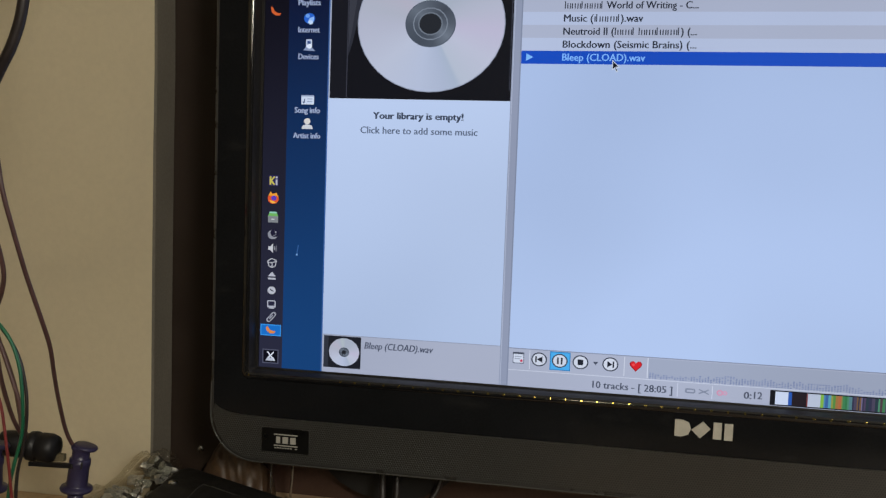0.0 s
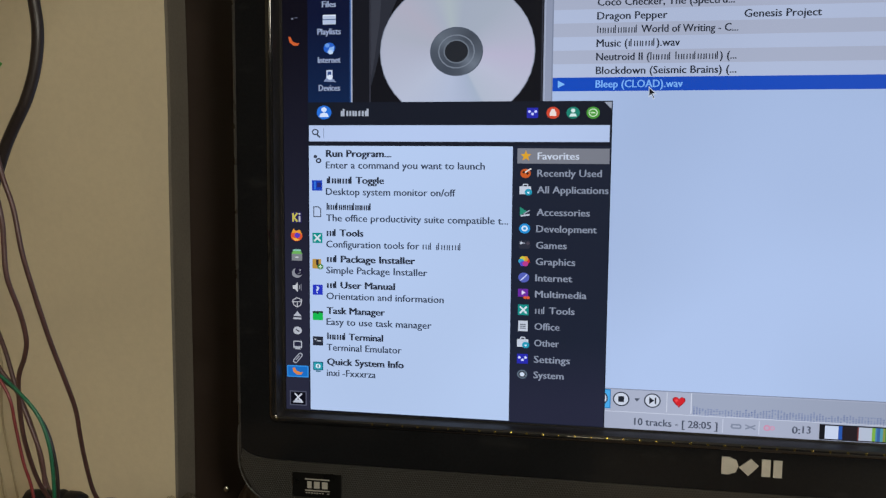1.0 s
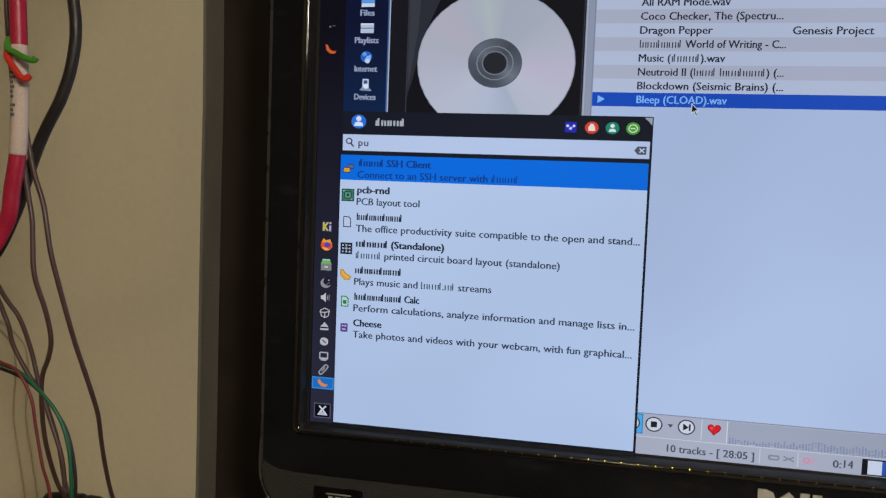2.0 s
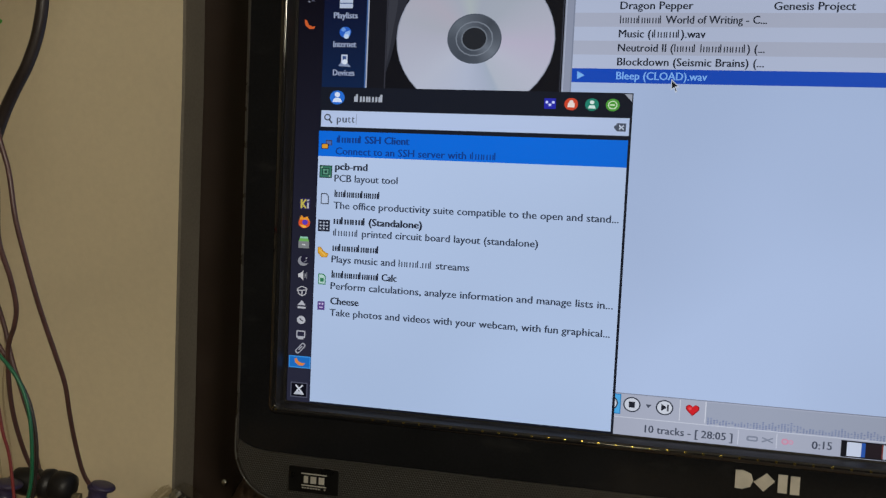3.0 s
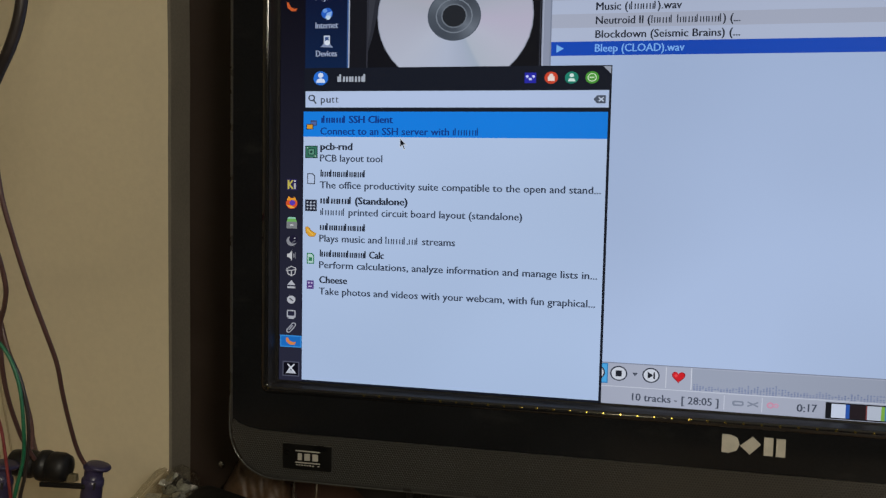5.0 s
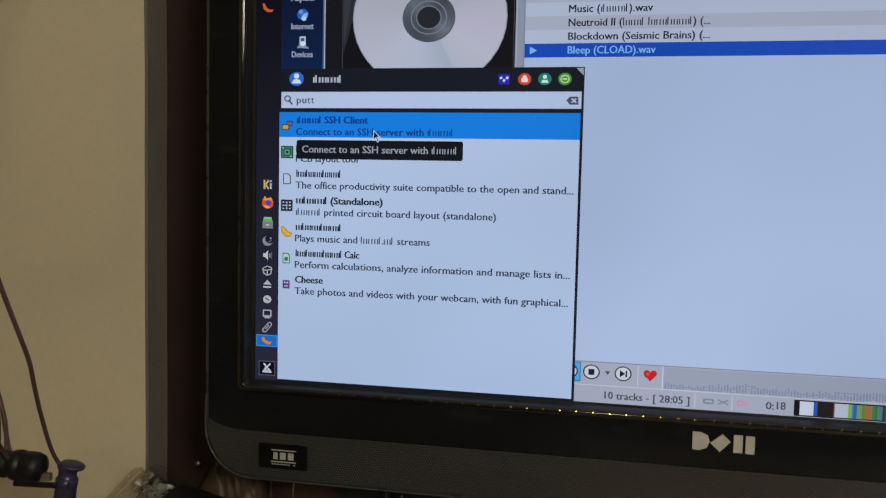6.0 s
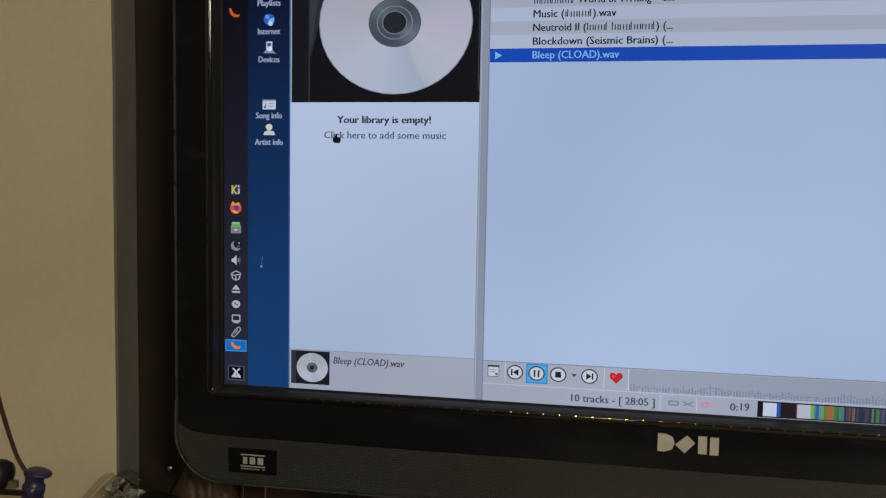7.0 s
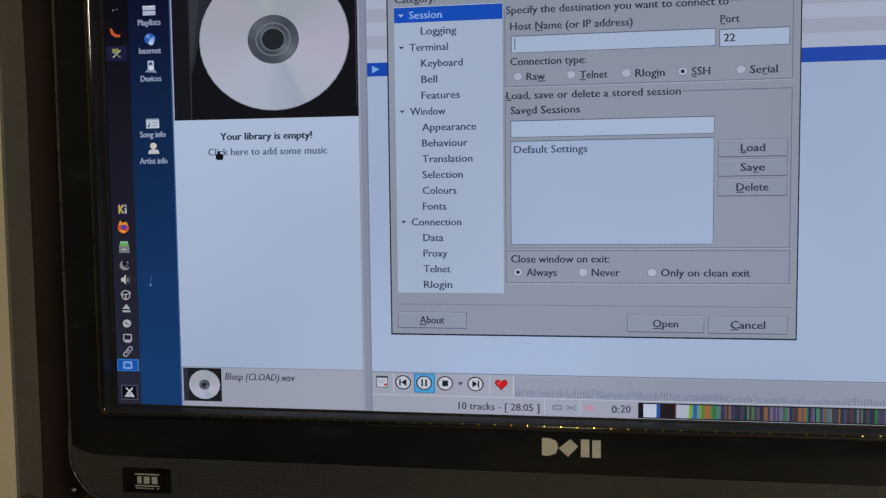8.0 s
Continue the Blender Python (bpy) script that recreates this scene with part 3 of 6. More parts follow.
def display_base():
    s = monitor
    dock = flat("dock_panel", [("r", 2.9, 4.2, 17.2, 286, "#0a0914", "#28293b", (0.02, 0.22)), ("r", 2.9, 4.2, 3.3, 286, "#0d0d14")], s, label="dark purple dock strip of the display")
    side = flat("side_bar", [("r", 17.2, 4.2, 41.2, 286, "#0a1230", "#164074", (0.02, 0.22)), ("r", 40.6, 4.2, 41.3, 286, "#3b5f98")], s, label="blue side bar of the player window")
    album = flat("album_pane", [("r", 41.3, 159.2, 143.4, 286, "#a9aec0"), ("r", 42.0, 159.4, 143.4, 262, "#101117"), ("r", 42.3, 159.8, 51.4, 262, "#15161d"), ("r", 51.4, 159.8, 52.0, 262, "#34353f"),
                               ("p", [(52.2, 183), (54.4, 190), (60, 214), (70, 236), (70, 262), (52.2, 262)], "#2b2d36"), ("p", [(52.2, 187), (53.6, 194), (57, 216), (60, 262), (52.2, 262)], "#383a43"), ("r", 142.4, 165, 142.8, 250, "#3a3d49")] + disc(98.2, 200.3, 41), s, label="album pane with a pale disc on black")
    lib = flat("library_pane", [("r", 41.3, 26.0, 143.4, 159.3, "#b9c8e4", "#adbdda", (0.02, 0.17))], s, label="empty pale library pane")
    line("Your library is empty!", 67.3, 150.3, lib, "#3a4254", 51, bold=True)
    line("Click here to add some music", 60.3, 142.2, lib, "#59647a", 66)
    now = flat("now_playing_strip", [("r", 41.3, 4.2, 143.4, 26.0, GREY), ("r", 41.3, 25.6, 143.4, 26.0, "#8f95a8"), ("r", 42.3, 7.0, 64.2, 25.3, "#1d1f26"), ("r", 42.3, 7.0, 45, 25.3, "#31343d")] + disc(54.4, 16.2, 9.0), s,
               label="grey strip with a small disc picture")
    line("Bleep (CLOAD).wav", 66.2, 21.0, now, "#454b5d", 39.8, italic=True)
    split = flat("splitter", [("r", 143.4, 4.2, 148.3, 286, "#8e95aa")], s, label="narrow grey pane divider")
    flat("light_line", [("r", 143.9, 4.2, 144.3, 286, "#aab1c4")], split, -0.12)
    flat("dark_line", [("r", 147.6, 4.2, 148.2, 286, "#7f879c")], split, -0.12)
    pane = [("r", 148.3, 25.4, 503, 286, "#a8badc", "#afc1e2", (0.0, 0.2)), ("r", 148.3, 179.4, 503, 186.3, BLUE)]
    for i in range(14):
        z = 186.3 + 6.78 * i
        if i % 2:
            pane.append(("r", 148.3, z, 503, z + 6.78, EMPTY_ROW))
        else:
            pane.append(("r", 148.3, z, 503, z + 6.78, "#b3bdd6"))
    pane.append(("p", [(151.0, 181.0), (154.6, 182.9), (151.0, 184.8)], "#7db4ee"))
    pane = flat("playlist_pane", pane, s, label="pale playlist with one blue selected row")
    names = [("Bleep (CLOAD).wav", 43.0, "#7fb2f2"), ("Blockdown (Seismic Brains) (...", 68.5, TEXT), ("Neutroid II (|4| |8|) (...", 68.3, TEXT), ("Music (|5|).wav", 41.0, TEXT),
             ("|8| World of Writing - C...", 68.5, TEXT), ("Dragon Pepper", 34.5, TEXT), ("Coco Checker, The (Spectru...", 66.5, TEXT), ("All RAM Mode.wav", 42.0, TEXT)]
    for i, (nm, w, c) in enumerate(names):
        line(nm, 170.0, 182.9 + 6.78 * i, pane, c, w, y=-0.9)
    line("Genesis Project", 241.0, 216.5, pane, TEXT, 36, y=-0.9)
    side_items = [("Files", 226.2, 231.5, 8.0), ("Playlists", 211.9, 218.2, 13.2), ("Internet", 197.0, 203.2, 12.8), ("Devices", 182.2, 188.5, 12.0), ("Song info", 152.4, 158.2, 15.0), ("Artist info", 138.2, 144.4, 16.2)]
    for nm, zt, zi, w in side_items:
        line(nm, 29.2, zt, side, "#99a4bf", w, size=4.6, bold=True, centre=True)
    P = "#b9c4da"
    flat("files_icon", [("r", 25.8, 229.2, 33, 234, "#5f9be0"), ("r", 25.8, 229.2, 33, 231, "#cfd8ea")], side, -0.2)
    flat("playlists_icon", [("r", 25.7, 215.6, 32.9, 220.6, P), ("r", 25.7, 217.9, 32.9, 218.4, "#4a5f8c"), ("r", 25.7, 220.0, 32.9, 220.6, "#dfe6f2")], side, -0.2)
    flat("internet_icon", [("c", 29.3, 203.2, 3.2, "#2a62c8"), ("p", [(28, 200.6), (31.6, 201.4), (32, 204.2), (29.4, 203.4)], "#8fb6ea"), ("c", 28.2, 204.6, 1.2, "#6f9ce0"), ("c", 30, 201, 1.3, "#c4d6ee")], side, -0.2)
    flat("devices_icon", [("r", 27.6, 186.2, 31.0, 191.6, "#c2cce0"), ("r", 28.3, 188.8, 30.3, 190.8, "#3a5288"), ("p", [(26, 185.6), (33, 185.2), (31.2, 187.0), (27.4, 187.2)], "#8794b4"), ("c", 29.6, 187.8, 1.5, "#dde4f0")], side, -0.2)
    flat("song_icon", [("r", 25.6, 155.6, 33.0, 160.8, "#c6cfdf"), ("r", 25.6, 160.0, 33.0, 160.8, "#8e9ab6"), ("l", 27.4, 156.6, 27.4, 158.8, 0.5, "#39486e"), ("c", 27.0, 156.8, 0.6, "#39486e"), ("r", 29, 158.4, 32, 158.9, "#8e9ab6"), ("r", 29, 157, 32, 157.5, "#8e9ab6")], side, -0.2)
    flat("artist_icon", [("p", [(26.0, 141.9), (32.7, 141.9), (32.0, 143.8), (29.3, 144.6), (26.7, 143.8)], "#c9c9cb"), ("c", 29.3, 146.2, 1.9, "#d2cdc6")], side, -0.2)
    flat("dust_speck", [("l", 24.9, 71.0, 25.7, 76.0, 0.4, "#3a639c"), ("c", 24.9, 70.6, 0.6, "#6f95c4")], side, -0.2)
    # dock icons
    Q = "#b3b3b9"
    flat("letters_icon", [("r", 7.2, 109.2, 13.0, 115.2, "#2a2553"), ("r", 7.7, 109.8, 8.7, 114.6, "#c3b653"), ("l", 8.6, 112.0, 10.7, 114.6, 0.9, "#c3b653"), ("l", 8.6, 112.2, 10.7, 109.9, 0.9, "#c3b653"), ("r", 11.4, 109.8, 12.4, 112.9, Q), ("c", 11.9, 114.1, 0.6, Q)], dock, -0.2)
    flat("browser_icon", [("c", 10.1, 102.0, 3.3, "#d8542c"), ("p", [(7.2, 103.6), (8.4, 106.0), (9.6, 104.6), (12.0, 105.4), (13.3, 102.6), (12.2, 103.6)], "#e89a2f"), ("c", 10.5, 102.3, 1.6, "#5a3fb4"), ("p", [(7.4, 101), (9.4, 99.3), (12.0, 99.6), (10.2, 100.6)], "#f0b044")], dock, -0.2)
    flat("drawer_icon", [("r", 7.2, 88.3, 13.2, 92.0, "#7e8184"), ("p", [(7.2, 92.0), (13.2, 92.0), (12.5, 93.6), (7.9, 93.6)], "#6fae5a"), ("p", [(7.8, 93.6), (12.6, 93.6), (12.2, 94.5), (8.2, 94.5)], "#8fc6b0"), ("r", 9.3, 89.9, 11.1, 90.5, "#d0d2d2")], dock, -0.2)
    flat("moon_icon", [("c", 10.2, 81.4, 3.0, "#8a8b93"), ("c", 11.4, 82.4, 2.6, "#1d1b30"), ("c", 12.0, 83.0, 0.5, "#9a9ba3"), ("l", 10.6, 80.6, 12.4, 81.8, 0.5, "#6d6e78")], dock, -0.2)
    flat("speaker_icon", [("p", [(7.7, 72.5), (8.9, 72.5), (10.5, 70.8), (10.5, 76.2), (8.9, 74.5), (7.7, 74.5)], "#c2c2c6"), ("l", 11.6, 72.4, 11.6, 74.6, 0.45, "#9a9ba1"), ("l", 12.5, 71.7, 12.5, 75.3, 0.4, "#6d6e78")], dock, -0.2)
    flat("package_icon", [("l", 7.5, 66.2, 10, 67.6, 0.5, Q), ("l", 12.8, 66.6, 10, 67.6, 0.5, Q), ("l", 7.6, 66.2, 8.2, 63.4, 0.5, Q), ("l", 12.7, 66.4, 12.2, 63.4, 0.5, Q), ("l", 8.2, 63.4, 10.2, 62.4, 0.5, Q), ("l", 12.2, 63.4, 10.2, 62.4, 0.5, Q), ("l", 10.2, 65.4, 10.2, 62.5, 0.5, Q), ("l", 7.2, 65.3, 10.2, 65.3, 0.5, Q), ("l", 10.2, 65.3, 13.1, 66.0, 0.5, Q)], dock, -0.2)
    flat("eject_icon", [("p", [(7.8, 57.3), (12.6, 57.3), (10.2, 60.0)], "#b2b4bd"), ("r", 7.9, 55.5, 12.5, 56.5, "#b2b4bd")], dock, -0.2)
    flat("clock_icon", [("c", 10.2, 49.2, 2.45, "#b6b8c0"), ("l", 10.2, 49.2, 11.4, 48.6, 0.6, "#34343e"), ("l", 10.2, 49.2, 9.3, 50, 0.6, "#34343e")], dock, -0.2)
    flat("cup_icon", [("rr", 7.7, 39.3, 12.8, 43.4, 0.5, "#acaeb8"), ("rr", 8.35, 40.3, 12.15, 42.8, 0.3, "#25253a"), ("p", [(9.0, 39.3), (11.5, 39.3), (12.0, 38.6), (8.5, 38.6)], "#acaeb8")], dock, -0.2)
    clip = [("l", 8.0, 32.6, 10.9, 36.0, 0.55, "#a2a4ae"), ("l", 9.8, 31.4, 12.6, 34.7, 0.55, "#a2a4ae"), ("l", 9.3, 32.6, 11.3, 35.0, 0.5, "#a2a4ae")]
    for cx, cz, a0 in ((11.75, 35.35, -50), (8.9, 32.0, 130)):
        arc = [(cx + 1.15 * math.cos(radians(a0 + 36 * i)), cz + 1.05 * math.sin(radians(a0 + 36 * i))) for i in range(6)]
        clip += [("l", *p, *q, 0.55, "#a2a4ae") for p, q in zip(arc, arc[1:])]
    flat("paperclip_icon", clip, dock, -0.2)
    flat("task_button", [("r", 3.9, 22.8, 16.4, 29.4, "#3a8edb"), ("r", 4.5, 23.4, 15.8, 28.8, "#1f6dc0"), ("p", [(7.2, 27.8), (8.4, 28.2), (9.4, 26.4), (11.6, 25.6), (13.2, 25.8), (12.2, 24.2), (9.6, 24.2), (7.6, 25.8)], "#d98445")], dock, -0.2, "blue task button with an orange fruit slice")
    flat("start_button", [("r", 5.4, 6.6, 15.2, 14.9, "#4f5163"), ("r", 6.0, 7.2, 14.6, 14.3, "#0a0a16"), ("p", [(7.3, 8.2), (13.4, 8.2), (12.0, 10.4), (10.4, 9.8), (9.2, 11.0)], "#b8bcc8"), ("l", 8.4, 13.4, 12.6, 8.8, 0.8, "#ccd0da"), ("l", 12.4, 13.4, 9.0, 10.0, 0.8, "#ccd0da")], dock, -0.2)
    flat("fruit_icon", [("p", [(6.4, 209.6), (7.6, 209.4), (8.8, 207.0), (11.0, 206.0), (12.6, 206.2), (11.8, 204.8), (9.2, 204.8), (7.0, 206.6)], "#cf5f2e")], dock, -0.2)
    flat("tray_mark", [("r", 8.2, 218.6, 9.2, 219.4, "#7c7f90"), ("r", 10, 219.2, 11.6, 219.7, "#55586a")], dock, -0.2)


display_base()


SPECTRUM = []


def tool_bar():
    s = monitor
    G = "#a7acbc"
    bar = flat("tool_bar", [("r", 148.3, 13.4, 503, 25.4, GREY), ("r", 148.3, 25.0, 503, 25.5, "#838a9f"), ("r", 159.6, 14.2, 160.0, 24.6, "#c6cad6"), ("r", 210.4, 14.2, 210.8, 24.6, "#c6cad6"), ("r", 222.6, 14.0, 223.1, 24.8, "#c9cdd9"),
                           ("r", 223.1, 14.0, 503, 24.6, "#9aa1b4")], s, label="grey tool bar with round player buttons")
    ink, rim = "#1f222c", "#c8cdd9"
    ring = lambda x, r=3.9: [("c", x, 20.0, r + 0.4, "#3a3f4c"), ("c", x, 20.0, r - 0.3, rim)]
    flat("list_icon", [("rr", 150.6, 17.0, 156.8, 23.0, 0.5, "#5e6574"), ("rr", 151.0, 17.4, 156.4, 22.2, 0.4, "#c9cfdd"), ("r", 150.6, 22.2, 156.8, 23.2, "#3d4351"), ("r", 151.6, 20.6, 155.6, 21.0, "#8d94a5"), ("r", 151.6, 19.4, 154.6, 19.8, "#8d94a5"), ("c", 155.4, 18.6, 0.8, "#c23a56")], bar, -0.4)
    flat("previous_button", ring(165) + [("r", 162.9, 18.3, 163.7, 21.7, ink), ("p", [(163.8, 20), (166.8, 18.2), (166.8, 21.8)], ink)], bar, -0.4)
    flat("pause_button", [("r", 170.8, 14.7, 181.9, 24.9, "#2a7cb8"), ("r", 171.3, 15.2, 181.4, 24.4, "#4ea6e0")] + ring(176.2) + [("r", 174.7, 18.2, 175.6, 21.8, ink), ("r", 176.8, 18.2, 177.7, 21.8, ink)], bar, -0.4, "highlighted pause button")
    flat("stop_button", ring(187.3) + [("r", 185.8, 18.5, 188.8, 21.5, ink)], bar, -0.4)
    flat("arrow_down", [("p", [(194.0, 20.8), (196.8, 20.8), (195.4, 19.0)], "#4b5160")], bar, -0.4)
    flat("next_button", ring(203.2) + [("p", [(201.6, 18.2), (204.3, 20), (201.6, 21.8)], ink), ("r", 204.4, 18.3, 205.2, 21.7, ink)], bar, -0.4)
    heart = [(216.6 + 0.205 * 16 * math.sin(a) ** 3, 20.2 + 0.205 * (13 * math.cos(a) - 5 * math.cos(2 * a) - 2 * math.cos(3 * a) - math.cos(4 * a))) for a in [2 * math.pi * i / 28 for i in range(28)]]
    flat("heart_button", [("p", heart, "#8f1420"), ("p", [(216.6 + 0.86 * (x - 216.6), 20.3 + 0.86 * (z - 20.2)) for x, z in heart], "#cc2028"), ("p", [(214.4, 21.0), (215.6, 21.6), (216.4, 20.8), (215.2, 19.6)], "#e0474a")], bar, -0.4, "red heart button")
    rng = random.Random(4)
    for g in range(14):
        bm, mats = bmesh.new(), [glow("#64729c"), glow("#7380a6")]
        for c in range(14):
            x = 223.9 + g * 20 + c * 1.43
            swell = 1.2 + 3.6 * max(0, noise.noise(Vector((x * 0.09, 1.7, 0)))) + (2.2 - 0.9 * c if g == 0 and c < 3 else 0)
            for k in range(4 + int(swell + 1.5 * rng.random())):
                if rng.random() < 0.10:
                    continue
                z0 = 12.3 + k * 0.86
                prism(bm, [(x * K, z0 * K), ((x + 0.72) * K, z0 * K), ((x + 0.72) * K, (z0 + 0.46) * K), (x * K, (z0 + 0.46) * K)], -0.00022, -0.00032, rng.random() < 0.4)
        SPECTRUM.append(part("spectrum", bm, mats, bar))
    st = flat("status_bar", [("r", 148.3, 4.2, 276.6, 13.4, GREY), ("r", 282.9, 4.2, 503, 13.4, GREY), ("r", 276.6, 4.2, 282.9, 6.4, GREY), ("r", 276.6, 11.2, 282.9, 13.4, GREY),
                            ("r", 148.3, 13.1, 503, 13.5, "#bfc4d2"), ("r", 238.6, 5.2, 239.0, 12.4, "#c0c4d2"), ("r", 256.4, 5.2, 256.8, 12.4, "#c0c4d2")], s, -0.45, label="grey status bar with a running time")
    line("10 tracks - [ 28:05 ]", 194.2, 8.6, st, "#484e5e", 42, y=-0.95)
    line("0:", 272.4, 8.8, st, "#484e5e", 4.0, y=-0.95)
    flat("repeat_icon", [("rr", 242.6, 7.6, 248.0, 10.2, 1.0, "#7f8698"), ("rr", 243.6, 8.4, 247.2, 9.4, 0.4, "#a6abbd")], st, -0.8)
    flat("shuffle_icon", [("l", 249.8, 7.8, 254.8, 10.0, 0.7, "#7f8698"), ("l", 249.8, 10.0, 254.8, 7.8, 0.7, "#7f8698")], st, -0.8)
    flat("scrobble_icon", [("c", 260.4, 9.0, 1.7, "#c98aa4"), ("c", 260.4, 9.0, 1.0, "#b4a4b8"), ("c", 263.0, 9.0, 1.3, "#c495ae"), ("c", 263.0, 9.0, 0.7, "#b4a4b8")], st, -0.8)
    mood = [("r", 285.6, 4.6, 498, 12.6, "#15161c"), ("r", 288.2, 5.2, 295.4, 12.0, "#c9d2e6"), ("r", 294.6, 5.2, 296.4, 12.0, "#2c56a8"), ("r", 296.4, 5.2, 303.6, 12.0, "#241d22"), ("r", 303.6, 5.2, 304.2, 12.0, "#7a3a3a"),
            ("r", 304.2, 5.2, 310.4, 12.0, "#b7bfcf"), ("r", 310.4, 5.2, 312.0, 12.0, "#7fae46")]
    hues = ["#3b8fd0", "#2c66c0", "#46b0c8", "#9fae34", "#58a83a", "#c07a2c", "#d46a30", "#8d9a3c", "#3b9a54", "#2f8f4a", "#46a070", "#4d8a96", "#6d6a96", "#7a6aa0", "#8a6030", "#b06a34", "#5f5580", "#4a4a7c", "#3f8a66", "#5a3a4a", "#7a3038", "#55406a", "#6a4a86", "#3f4a60"]
    hues = ["#" + "".join(f"{int(0.62 * int(h[i:i + 2], 16) + 0.30 * (int(h[1:3], 16) + int(h[3:5], 16) + int(h[5:7], 16)) / 3):02x}" for i in (1, 3, 5)) for h in hues]
    x = 312.0
    for i in range(190):
        w = 0.5 + 1.2 * rng.random()
        mood.append(("r", x, 5.2, min(x + w, 497.5), 12.0, hues[min(i, 11) if i < 12 else rng.randrange(8, len(hues))] if i < 12 or rng.random() < 0.62 else ("#33344a", "#4a4458", "#2c3a44")[i % 3]))
        x += w
        if x > 497:
            break
    bm, mats = bmesh.new(), []
    for i, (_, x0, z0, x1, z1, col) in enumerate(mood):
        m = glow(col)
        if m not in mats:
            mats.append(m)
        prism(bm, [(x0 * K, z0 * K), (x1 * K, z0 * K), (x1 * K, z1 * K), (x0 * K, z1 * K)], -0.00070, -0.00080 - 0.00002 * (i > 0) - 0.000001 * (i % 5), mats.index(m))
    part("mood_bar", bm, mats, st, "striped many-coloured seek bar")


tool_bar()


def digit_strip(x, digits, name):
    """A card with digits one under another, behind the opening of the status bar."""
    p = flat(name, [("r", x - 0.15, 8.8 - 6 * (len(digits) - 1) - 3.2, x + 3.9, 8.8 + 3, GREY)], monitor, 0.45, "grey card with dark digits")
    for i, d in enumerate(digits):
        line(d, x + 1.45, 8.8 - 6 * i, p, "#484e5e", y=0.36, stretch=0.95, centre=True, name="digit")
    return p


tens = digit_strip(276.7, "12", "tens_card")
units = digit_strip(279.35, "234567890", "units_card")


